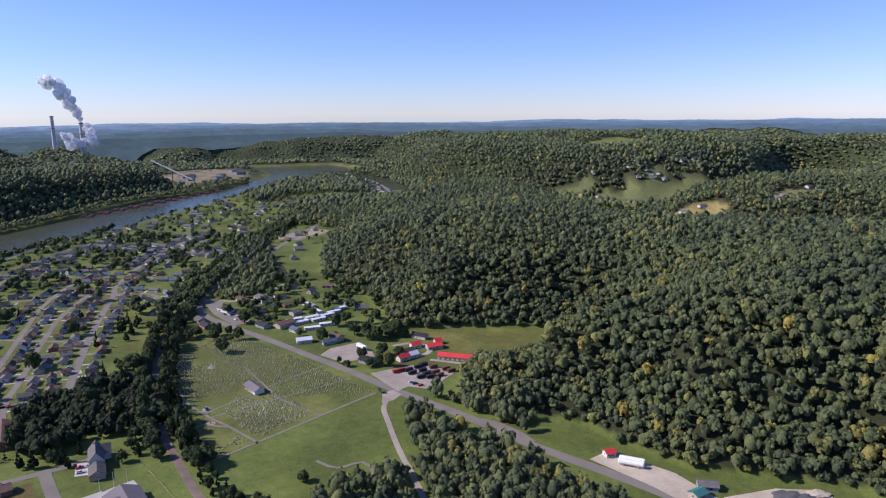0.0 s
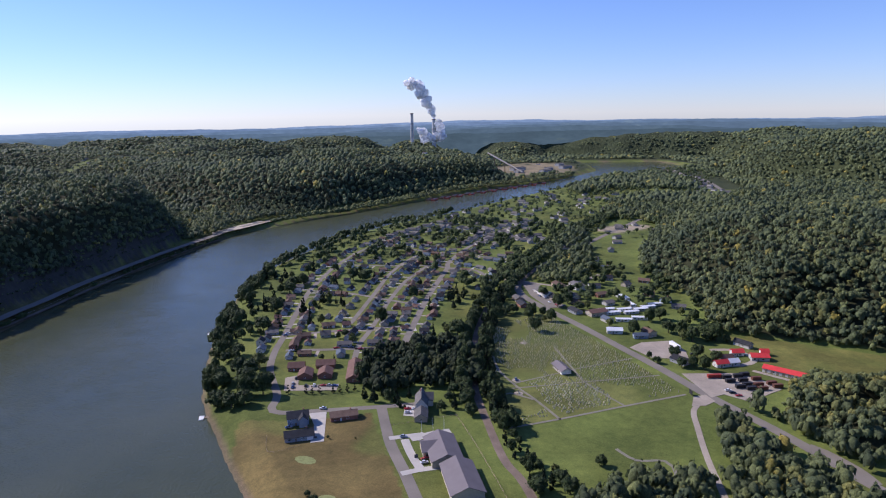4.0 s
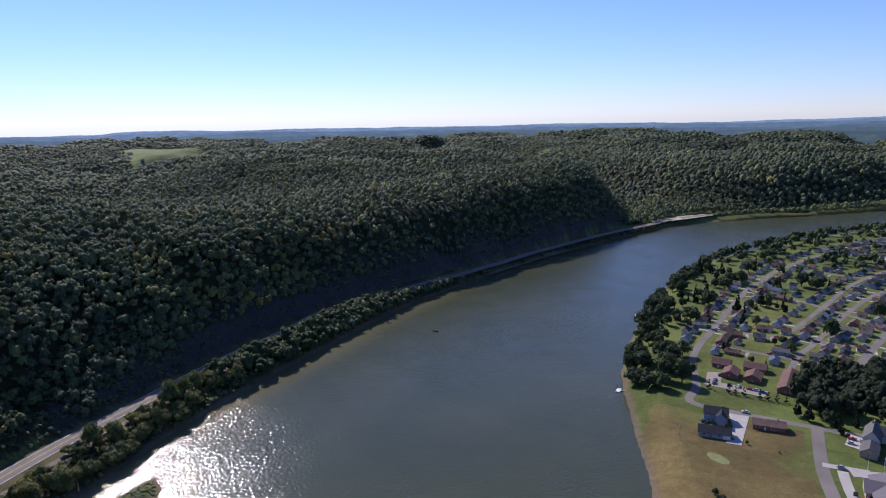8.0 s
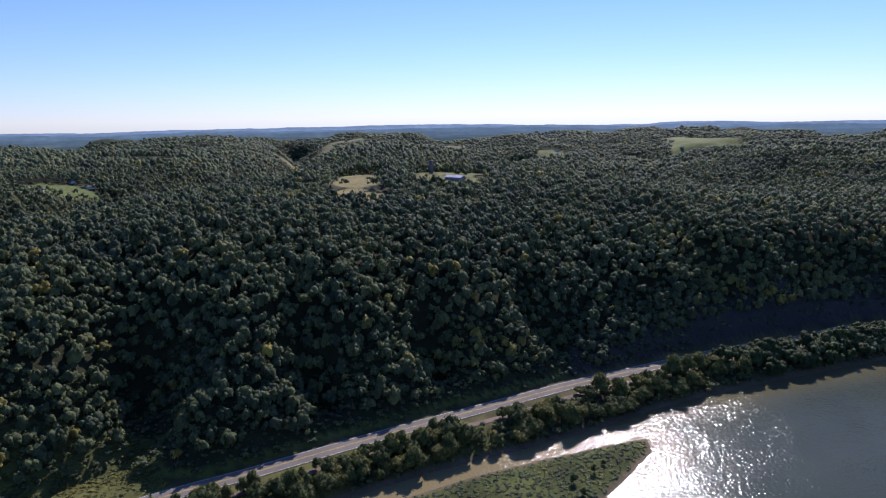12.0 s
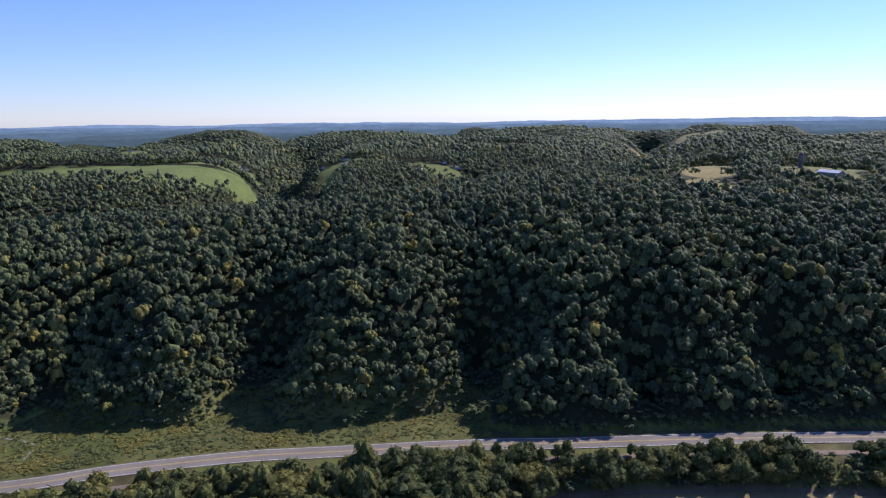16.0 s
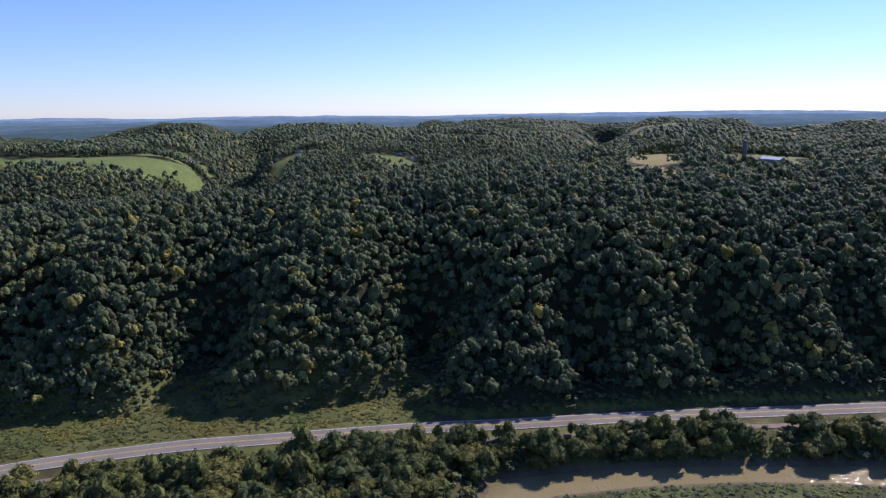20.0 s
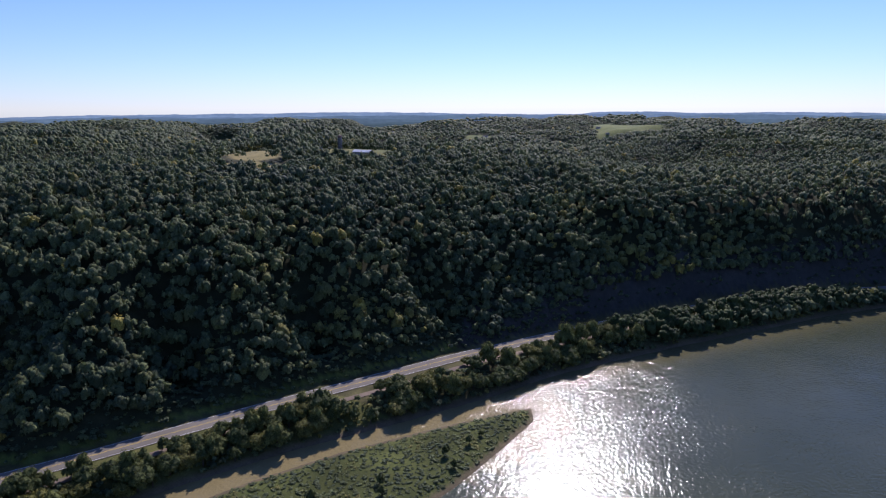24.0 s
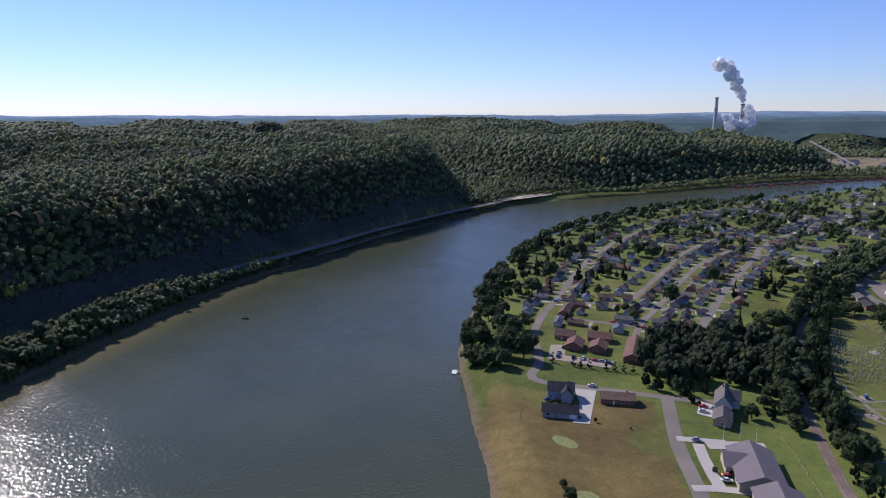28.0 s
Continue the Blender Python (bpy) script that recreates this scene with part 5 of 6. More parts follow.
# hillside houses beyond the shops
for _x, _y, _r in ((-120, 690, 20), (-150, 720, 60), (-175, 740, 30), (-135, 745, 0), (-100, 672, 40), (-85, 655, 10), (-190, 790, 30), (-215, 830, 20), (-225, 770, 60), (-210, 900, 40), (-225, 1000, 10), (-215, 960, 60), (-245, 1100, 10), (-225, 1130, 50)):
    settle(random.choice(KINDS), _x, _y, _r, "houses below the wooded hill")
# far village and hilltop farms
for _k in range(26):
    FARM.append((random.uniform(440, 680), random.uniform(1570, 1640), random.uniform(.9, 1.3)))
for _k in range(46):
    a = random.random()
    FARM.append((-125 - 190 * a + random.uniform(-60, 50), 1600 + 520 * a + random.uniform(-50, 50), random.uniform(.9, 1.3)))
for _k in range(60):
    _x, _y = random.uniform(-560, -300), random.uniform(1060, 1550)
    if free(_x, _y, 20):
        FARM.append((_x, _y, random.uniform(.9, 1.3)))
        HOUSES.append((_x, _y))
for b in BLOBS:
    if math.hypot(b[0], b[1]) > 900 and b[0] < 1000:
        for _k in range(4):
            FARM.append((b[0] + random.uniform(-1, 1) * b[2], b[1] + random.uniform(-1, 1) * b[3], random.uniform(.8, 1.2)))
for _nm, _lb, _fn, _mt in (("far_house_walls", "pale walls of far scattered houses", gable_walls, WALLS["white"]), ("far_house_roofs", "grey roofs of far scattered houses", gable_roof, ROOFS["grey"])):
    bm = _fn(13, 8, 3.0, 2.2)
    bmesh.ops.triangulate(bm, faces=bm.faces)
    bm.verts.index_update()
    _v0, _f0 = np.array([v.co for v in bm.verts]), np.array([[v.index for v in f.verts] for f in bm.faces])
    bm.free()
    _fa = np.array(FARM)
    _fz = land(_fa[:, 0], _fa[:, 1])[0]
    _an = np.arange(len(_fa)) * 2.4
    _cv = np.stack([np.cos(_an)[:, None] * _v0[:, 0] - np.sin(_an)[:, None] * _v0[:, 1], np.sin(_an)[:, None] * _v0[:, 0] + np.cos(_an)[:, None] * _v0[:, 1], np.repeat(_v0[None, :, 2], len(_fa), 0)], -1)
    _cv = _cv * _fa[:, 2][:, None, None] + np.column_stack([_fa[:, :2], _fz])[:, None, :]
    tagged(new(_nm, mesh_np(_nm, _cv.reshape(-1, 3), (_f0[None] + (np.arange(len(_fa)) * len(_v0))[:, None, None]).reshape(-1, 3), _mt)), _lb, "houses", kind="stuff")
BARN = house("long barn with shining white metal roof on a hilltop", 24, 9, 3.6, 2.0, "grey", "white", chimney=False, name="barn", category="barn")
settle(BARN, -746, -242, 70)
t = thing("silo", "tall dark concrete silo with domed cap", "silo")
bm = bmesh.new()
tube(bm, (0, 0, 0), (0, 0, 15), 2.6, 2.6, 16)
part("cylinder", bm, surface("silo_concrete", (.16, .16, .17), .8), t)
bm = bmesh.new()
bmesh.ops.create_uvsphere(bm, u_segments=16, v_segments=8, radius=2.7)
bmesh.ops.translate(bm, vec=(0, 0, 15), verts=bm.verts)
part("cap", bm, M_STEEL, t)
t.matrix_basis = pose(-788, -287, height(-788, -287))
settle(KINDS[2], -838, -335, 40)

# town trees among the gardens
random.seed(8)
_n = 0
for _k in range(4000):
    if _n > 430:
        break
    _x, _y = random.uniform(-600, -240), random.uniform(380, 1080)
    c = cell(_x, _y)
    if _rz[1][c] == 0 and _rz[2][c] > 14 and STREET_D[c] > 7 and MAIN_D[c] > 12 and not any((_x - a) ** 2 + (_y - b) ** 2 < 60 for a, b in HOUSES) and not any((_x - a) ** 2 + (_y - b) ** 2 < 36 for a, b in TREES[-400:]):
        tree(BROAD + CONIF if random.random() < .85 else CONIF, _x, _y, random.choice((random.uniform(.5, .9), random.uniform(.9, 1.5))), "garden trees in the town")
        _n += 1
for _k in range(230):
    _x, _y = random.uniform(-230, 5), random.uniform(560, 830)
    X, Y, c = np.array([_x]), np.array([_y]), cell(_x, _y)
    if MAIN_D[c] > 14 and _rz[1][c] < 5 and not any((_x - a) ** 2 + (_y - b) ** 2 < 80 for a, b in HOUSES) and not inside(X, Y, COVERS[2][0])[0]:
        tree(BROAD, _x, _y, random.uniform(.7, 1.3), "trees round the roadside houses")
for _x, _y, _s in ((-68, 515, 1.0), (-52, 500, .8), (-60, 497, .8), (-44, 498, .9), (-38, 520, 1.0), (-78, 498, .6), (-85, 505, .5), (-52, 522, 1.1), (-35, 573, 1.0), (-60, 560, 1.3), (-70, 568, 1.2), (-50, 575, 1.2), (-82, 575, 1.3), (-108, 558, 1.2)):
    tree(BROAD, _x, _y, _s, "trees round the farm")

# trees dotted about the hilltop farm
for _k in range(34):
    _a, _q = random.random() * 6.28, random.uniform(.35, 1.05)
    _x, _y = -742 + 88 * _q * math.cos(_a) + random.uniform(-8, 8), -262 + 62 * _q * math.sin(_a)
    if not any((_x - a) ** 2 + (_y - b) ** 2 < 260 for a, b in HOUSES) and (_x < -755 or _y < -285):
        tree(BROAD, _x, _y, random.uniform(.4, 1.0))

# ---- cemetery stones ----
random.seed(9)
bm = bmesh.new()
box(bm, -.45, .45, -.16, .16, 0, .22)
box(bm, -.36, .36, -.11, .11, .22, 1.0, .05)
STONE = bm_mesh("headstone", bm, M_STONE)
_rows, _extra = [], []
_u, _v = Vector((.72, .70, 0)), Vector((-.70, .72, 0))
for i in range(0, 60):
    for j in range(0, 72):
        q = Vector((-134, 362, 0)) + _u * (i * 2.3) + _v * (j * 2.7)
        X, Y = np.array([q.x]), np.array([q.y])
        if not inside(X, Y, COVERS[1][0])[0] or vnoise(X, Y, 24, 31)[0] < .2 or random.random() < .2 or math.hypot(q.x + 139, q.y - 453) < 13 or dist_to(X, Y, np.array([(-50, 447), (-140, 349)], float))[0] < 5:
            continue
        if dist_to(X, Y, np.array([(-140, 349), (-115, 375), (-152, 411), (-189, 444)], float))[0] < 3 or (q - Vector((-165, 385, 0))).length < 34 or (q - Vector((-162, 432, 0))).length < 14:
            continue
        _rows.append((q.x + random.uniform(-.4, .4), q.y + random.uniform(-.4, .4)))
_rows.sort(key=lambda p: p[1])
for _x, _y in _rows[:300]:
    o = tagged(new("headstone", STONE), "pale granite headstone in mown grass", "headstone", "cemetery headstones")
    s = random.uniform(.8, 1.3)
    o.matrix_basis = pose(_x, _y, GZ, 0, 0, 45 + random.uniform(-6, 6)) @ Matrix.Diagonal((s, s, s, 1))
_v0 = np.array([p.co for p in STONE.vertices])
bm = bmesh.new()
bm.from_mesh(STONE)
bmesh.ops.triangulate(bm, faces=bm.faces)
_f0 = np.array([[p.index for p in f.verts] for f in bm.faces])
bm.free()
_rest = np.array(_rows[300:])
_sc = rng.uniform(.8, 1.35, len(_rest))
_V = (_v0[None, :, [1, 0, 2]] * _sc[:, None, None] + np.column_stack([_rest, np.full(len(_rest), GZ)])[:, None, :]).reshape(-1, 3)
_F = (_f0[None] + (np.arange(len(_rest)) * len(_v0))[:, None, None]).reshape(-1, 3)
tagged(new("far_headstones", mesh_np("far_headstones", _V, _F, M_STONE)), "rows of pale headstones across the cemetery", "headstones", kind="stuff")
for _x, _y in ((-153, 400), (-163, 421), (-186, 498)):
    t = thing("monument", "small stone monument on a round pad", "monument")
    bm = bmesh.new()
    tube(bm, (0, 0, 0), (0, 0, .15), 3.2, 3.2, 20)
    part("pad", bm, M_GRAVEL, t)
    bm = bmesh.new()
    box(bm, -.9, .9, -.5, .5, .15, .8, .05)
    box(bm, -.5, .5, -.3, .3, .8, 2.6, .08)
    part("stone", bm, M_STONE, t)
    t.matrix_basis = pose(_x, _y, GZ)

# ---- vehicles ----
PAINT = [surface("car_paint_" + n, c, .3, .2, var=.03, spec=.5) for n, c in (("white", (.7, .7, .7)), ("silver", (.42, .43, .45)), ("black", (.02, .02, .022)), ("red", (.35, .03, .03)), ("blue", (.05, .09, .22)))]


def car(paint, label, truck=False):
    t = thing("car", label, "car")
    bm = bmesh.new()
    box(bm, -2.3, 2.3, -.9, .9, .35, .95, .14)
    part("body", bm, paint, t)
    bm = bmesh.new()
    box(bm, -1.5 if not truck else -.2, .9, -.78, .78, .9, 1.5, .2)
    part("cabin", bm, M_GLASS, t)
    bm = bmesh.new()
    box(bm, -1.1 if not truck else 0, .5, -.68, .68, 1.47, 1.55, .04)
    part("top", bm, paint, t)
    for x in (-1.45, 1.45):
        for y in (-.85, .85):
            bm = bmesh.new()
            tube(bm, (x, y - .11, .34), (x, y + .11, .34), .34, .34, 12)
            w = part("wheel", bm, M_RUBBER, t)
            bm = bmesh.new()
            k = .115 if y > 0 else -.115
            tube(bm, (x, y + k, .34), (x, y + k * 1.15, .34), .2, .18, 10)
            part("rim", bm, PAINT[1], w)
    return t


CARS = [car(PAINT[0], "white sedan parked on pavement"), car(PAINT[1], "silver car parked on pavement"), car(PAINT[2], "black car parked on pavement"), car(PAINT[3], "dark red pickup parked on pavement", True), car(PAINT[4], "blue car parked on pavement")]
_cu = set()


def park(k, x, y, rot, z=None):
    p = CARS[k % 5]
    m = pose(x, y, (height(x, y) if z is None else z) + .3, 0, 0, rot)
    if p in _cu:
        return copy_thing(p, m)
    _cu.add(p)
    p.matrix_basis = m
    return p


random.seed(12)
for _k, (_x, _y, _r) in enumerate(((-305, 345, 120), (-301, 340, 120), (-294, 346, 120), (-289, 349, 120), (-283, 352, 30), (-279, 354, 30), (-275, 355, 30), (-309, 354, 120), (-206, 340, 30), (-209, 345, 30), (-204, 347, 30), (-262, 290, 40), (-240, 286, 40),
                                   (-166, 290, 40), (-168, 294, 60), (-192, 311, 30), (-163, 421, 120), (-22, 462, 30), (-25, 465, 30), (-18, 459, 30), (-215, 636, 140), (-222, 640, 140), (-230, 652, 140), (-205, 622, 140), (-196, 616, 140), (-235, 660, 140), (-188, 616, 50), (-56, 528, 40), (-240, 320, 40))):
    park(_k * 3 + 1, _x, _y, _r)
for _k in range(44):
    _st = random.choice(STREETS[1:8])
    ln = resample(_st, 1.0)
    i = random.randrange(2, len(ln) - 2)
    t = (ln[i + 1] - ln[i - 1]).normalized()
    q = ln[i] + Vector((t.y, -t.x, 0)) * random.choice((-2.2, 2.2, 9, -9))
    park(_k, q.x, q.y, math.degrees(math.atan2(t.y, t.x)))

# freight boxes, trailers, tank
M_BOX = [surface("freight_box_" + n, c, .6, .1, var=.2, scale=.5) for n, c in (("black", (.03, .03, .032)), ("brown", (.14, .06, .04)), ("red", (.34, .05, .035)))]


def freight(mat, label, length=6.6):
    t = thing("freight_box", label, "container", "freight boxes on the gravel lot")
    bm = bmesh.new()
    box(bm, -length / 2, length / 2, -1.25, 1.25, .3, 2.6)
    part("shell", bm, mat, t)
    bm = bmesh.new()
    for i in range(int(length / .8)):
        x = -length / 2 + .4 + i * .8
        box(bm, x - .1, x + .1, -1.33, -1.25, .35, 2.55)
        box(bm, x - .1, x + .1, 1.25, 1.33, .35, 2.55)
    part("ribs", bm, mat, t)
    for x in (-length / 2 + .8, length / 2 - .8):
        bm = bmesh.new()
        box(bm, x - .4, x + .4, -1.0, 1.0, 0, .3)
        part("skid", bm, M_STEEL, t)
    return t


FB = [freight(M_BOX[0], "black open-topped freight box on gravel"), freight(M_BOX[1], "brown freight box on gravel"), freight(M_BOX[2], "long red freight box on gravel", 10)]
for _k, (_x, _y, _i) in enumerate(((-36, 486, 2), (-28, 488, 0), (-21, 494, 0), (-17, 499, 0), (-25, 482, 0), (-17, 487, 0), (-9, 494, 1), (-14, 480, 0), (-7, 483, 1), (1, 490, 1), (-18, 474, 0), (-11, 474, 0), (-4, 477, 1), (5, 486, 1))):
    m = pose(_x, _y, GZ + .22, 0, 0, 32)
    if _k in (0, 1, 6):
        FB[_i].matrix_basis = m
    else:
        copy_thing(FB[_i], m)
t = thing("semi_trailer", "white box trailer parked on gravel", "trailer")
bm = bmesh.new()
box(bm, -6.5, 6.5, -1.25, 1.25, 1.1, 3.9, .05)
part("box", bm, M_WHITE, t)
for x in (-5.2, -4.0, 4.6):
    for y in (-1.05, 1.05):
        bm = bmesh.new()
        tube(bm, (x, y - .2, .5), (x, y + .2, .5), .5, .5, 12)
        part("wheel", bm, M_RUBBER, t)
t.matrix_basis = pose(-71, 538, GZ + .25, 0, 0, -50)
t = thing("gas_tank", "long white gas tank on saddles", "tank")
bm = bmesh.new()
tube(bm, (-6.5, 0, 2.2), (6.5, 0, 2.2), 1.55, 1.55, 20)
for s in (-1, 1):
    k = bmesh.ops.create_uvsphere(bm, u_segments=20, v_segments=10, radius=1.55)
    bmesh.ops.scale(bm, vec=(.6, 1, 1), verts=k["verts"])
    bmesh.ops.translate(bm, vec=(6.5 * s, 0, 2.2), verts=k["verts"])
part("shell", bm, M_WHITE, t)
for x in (-4, 4):
    bm = bmesh.new()
    box(bm, x - .4, x + .4, -1.2, 1.2, 0, .95)
    part("saddle", bm, M_CONCRETE, t)
t.matrix_basis = pose(107, 347, GZ + .3, 0, 0, -22)
t["group"] = "gas tanks"
copy_thing(t, pose(105.4, 343.4, GZ + .3, 0, 0, -22))
for _x, _y, _w, _d, _wl, _rf, _r, _l in ((96, 356, 6, 5, "white", "red", 20, "small white shed with red roof"), (132, 313, 8, 6, "cream", "green", 30, "low shed with green metal roof"), (140, 321, 10, 7, "grey", "grey", -10, "weathered grey wooden shed with low roof")):
    settle(house(_l, _w, _d, 2.8, 1.4, _wl, _rf, chimney=False, name="shed", category="shed"), _x, _y, _r)
# spoil heaps in the quarry yard
for _x, _y, _s, _c in ((178, 312, 5, M_DARK_ASPHALT), (186, 310, 4, M_DARK_ASPHALT), (196, 314, 4, M_SAND), (165, 308, 3, M_CONCRETE)):
    bm = bmesh.new()
    bmesh.ops.create_icosphere(bm, subdivisions=3, radius=1)
    for v in bm.verts:
        f = 1 + .35 * noise.noise(v.co * 2.2 + Vector((_x, 0, 0)))
        v.co = Vector((v.co.x * _s * 1.6 * f, v.co.y * _s * f, max(-.3, v.co.z) * _s * .5 * f))
    o = tagged(new("spoil_heap", bm_mesh("spoil_heap", bm, _c)), "heap of loose spoil in a quarry yard", "heap")
    o.matrix_basis = pose(_x, _y, GZ)

# sign at the cemetery gate, fences
t = thing("sign_board", "dark sign board beside the road junction", "sign")
bm = bmesh.new()
box(bm, -2.4, 2.4, -.12, .12, 1.2, 4.0, .04)
part("board", bm, M_BOX[0], t)
for x in (-1.8, 1.8):
    bm = bmesh.new()
    tube(bm, (x, 0, 0), (x, 0, 1.2), .12, .12, 6)
    part("post", bm, M_WOOD, t)
t.matrix_basis = pose(-47, 447, GZ, 0, 0, 120)


def fence(pts, label, step=3.0, h=1.2, mat=M_WOOD):
    t = thing("fence", label, "fence")
    ln = resample(pts, step)
    pm = bm_mesh("post", tube(bmesh.new(), (0, 0, -.2), (0, 0, h), .07, .07, 5), mat)
    for a in ln[::2]:
        o = new("post", pm)
        o.parent, o.matrix_basis = t, pose(a.x, a.y, GZ)
    for a, b in zip(ln[:-1], ln[1:]):
        for z in (h * .45, h * .9):
            part("rail", tube(bmesh.new(), (a.x, a.y, GZ + z), (b.x, b.y, GZ + z), .05, .05, 4), mat, t)


fence([(-267, 276), (-252, 261), (-241, 275)], "wooden garden fence round a lawn")
fence([(-206, 320), (-190, 338), (-176, 351)], "low fence along a lawn edge")
fence([(-176, 350), (-150, 322), (-114, 280), (-90, 250)], "dark wire fence along mown grass", 4, 1.6, M_STEEL)
# small trodden pitch and goal on the dry field
for _x, _y, _a, _b in ((-228, 264, 7, 4), (-193, 236, 6, 6)):
    setting("worn_turf", patch("worn_turf", [(_x + _a * math.cos(k * .63), _y + _b * math.sin(k * .63)) for k in range(10)], .05, surface("pale_turf", (.20, .22, .08), .95, var=.2), GZ), "pale green worn patch in a dry field", "turf")

# ---- river craft and docks ----
for _x, _y, _r in ((-337, 289, 130), (-468, 420, 130)):
    t = thing("dock", "small white floating dock with a gangway", "dock")
    bm = bmesh.new()
    box(bm, -3, 3, -1.6, 1.6, -.2, .45, .05)
    part("float", bm, M_WHITE, t)
    bm = bmesh.new()
    box(bm, -1, 1, 1.6, 9, .3, .5)
    part("gangway", bm, M_WOOD, t)
    for x in (-2.6, 2.6):
        bm = bmesh.new()
        tube(bm, (x, -1.3, -2), (x, -1.3, 3), .14, .14, 8)
        part("pile", bm, M_STEEL, t)
    t.matrix_basis = pose(_x, _y, 0, 0, 0, _r - 180)


def hull(L, W, H):
    bm = bmesh.new()
    n = 9
    rings = []
    for i in range(n):
        u = i / (n - 1)
        w = W / 2 * (1 - max(0, u - .55) ** 2 * 4.6)
        rings.append([bm.verts.new((-L / 2 + L * u, y, z)) for y, z in ((-w, H), (-w * .7, 0), (0, -.15), (w * .7, 0), (w, H), (w * .85, H), (w * .6, .18), (0, .12), (-w * .6, .18), (-w * .85, H))])
    for a, b in zip(rings[:-1], rings[1:]):
        for k in range(10):
            bm.faces.new((a[k], a[(k + 1) % 10], b[(k + 1) % 10], b[k]))
    bm.faces.new(rings[0])
    bm.faces.new(rings[-1][::-1])
    bmesh.ops.recalc_face_normals(bm, faces=bm.faces)
    return bm


t = thing("motorboat", "small dark fishing boat on the open river", "boat")
part("hull", hull(5.4, 2.0, .8), M_BOX[0], t)
bm = bmesh.new()
box(bm, -.3, .3, -.7, .7, .3, .7, .05)
box(bm, -2.0, -1.6, -.7, .7, .3, .7, .05)
part("bench", bm, M_WOOD, t)
bm = bmesh.new()
box(bm, -3.0, -2.6, -.22, .22, .1, 1.2, .06)
part("outboard", bm, M_RUBBER, t)
t.matrix_basis = pose(-515, 231, 0, 0, 0, 35)
random.seed(3)
for _k in range(22):
    u = _k // 2 / 10
    _x, _y = -752 + 118 * u + 14 * (_k % 2), 1370 + 440 * u
    t = thing("barge", "rusty red open river barge moored at the bank", "barge", "moored barges")
    bm = bmesh.new()
    box(bm, -18, 18, -5, 5, -.6, 2.4, .2)
    part("hull", bm, M_BOX[1 + _k % 2], t)
    bm = bmesh.new()
    box(bm, -16.5, 16.5, -4, 4, 2.4, 2.9, .3)
    part("cargo", bm, M_BOX[0], t)
    t.matrix_basis = pose(_x, _y, 0, 0, 0, 106)

# ---- power station beyond the ridge ----


def chimney_stack(x, y, top, r):
    t = thing("smokestack", "tall pale concrete smokestack of a power station", "smokestack", "power station stacks")
    bm = bmesh.new()
    tube(bm, (0, 0, 0), (0, 0, top), r, r * .72, 20)
    part("shaft", bm, M_STACK, t)
    for z in (top - 4, top * .66):
        bm = bmesh.new()
        tube(bm, (0, 0, z), (0, 0, z + 3), r * .95, r * .9, 20)
        part("gallery", bm, M_STEEL, t)
    t.matrix_basis = pose(x, y, height(x, y) - .5)
S1, S2 = (-1457, 2510), (-1374, 2554)
chimney_stack(*S1, 206 - height(*S1), 8)
chimney_stack(*S2, 181 - height(*S2), 10)
M_STEAM, _sn, _sb = material("steam", 1.0, 0, 0)
_sb.inputs["Base Color"].default_value = (.97, .97, .97, 1)
_st = _sn.nodes.new("ShaderNodeBsdfTranslucent")
_st.inputs["Color"].default_value = (.97, .97, .97, 1)
_sv = _sn.nodes.new("ShaderNodeBsdfTransparent")
_sm, _sm2 = node(_sn, "ShaderNodeMixShader", Fac=.6), node(_sn, "ShaderNodeMixShader", Fac=.18)
_sn.links.new(_sb.outputs[0], _sm.inputs[1])
_sn.links.new(_st.outputs[0], _sm.inputs[2])
_sn.links.new(_sm.outputs[0], _sm2.inputs[1])
_sn.links.new(_sv.outputs[0], _sm2.inputs[2])
_sn.links.new(_sm2.outputs[0], _sn.nodes["Material Output"].inputs["Surface"])
random.seed(31)


def plume(name, label, pts):
    """A billowing cloud: lumps along a bent line that widens."""
    bm = bmesh.new()
    for (x0, z0, r0), (x1, z1, r1) in zip(pts[:-1], pts[1:]):
        n = max(4, int(math.hypot(x1 - x0, z1 - z0) / (r0 + r1) * 7))
        for k in range(n):
            u = k / n
            r = (r0 + (r1 - r0) * u) * random.uniform(.45, .8)
            o = Vector((random.gauss(0, 1), random.gauss(0, 1), random.gauss(0, 1))) * r * .55
            g = bmesh.ops.create_icosphere(bm, subdivisions=2, radius=r)
            for v in g["verts"]:
                v.co *= 1 + .45 * noise.noise(v.co * (2.2 / r) + Vector((k, x0, z0)))
            bmesh.ops.translate(bm, vec=o + Vector(((x0 + (x1 - x0) * u) * .83, (x0 + (x1 - x0) * u) * .56, z0 + (z1 - z0) * u)), verts=g["verts"])
    for f in bm.faces:
        f.smooth = True
    ob = tagged(new(name, bm_mesh(name, bm, M_STEAM)), label, "steam", kind="stuff")
    ob.location = (*S2, 0)
    return ob


plume("steam_plume", "white steam plume drifting from a smokestack", [(0, 181, 9), (-9, 212, 19), (-26, 249, 25), (-45, 285, 26), (-60, 311, 26), (-90, 332, 26), (-114, 333, 20)])
plume("steam_cloud", "white steam cloud from low cooling towers", [(-67, 134, 15), (-42, 110, 26), (0, 97, 23), (29, 106, 29), (27, 140, 24), (20, 174, 15)])

# ---- low growth: bushes, reeds, bank scrub ----
random.seed(14)
_bush = [crown_proto(_rs, 9, .3, clumps=3) for _ in range(4)]


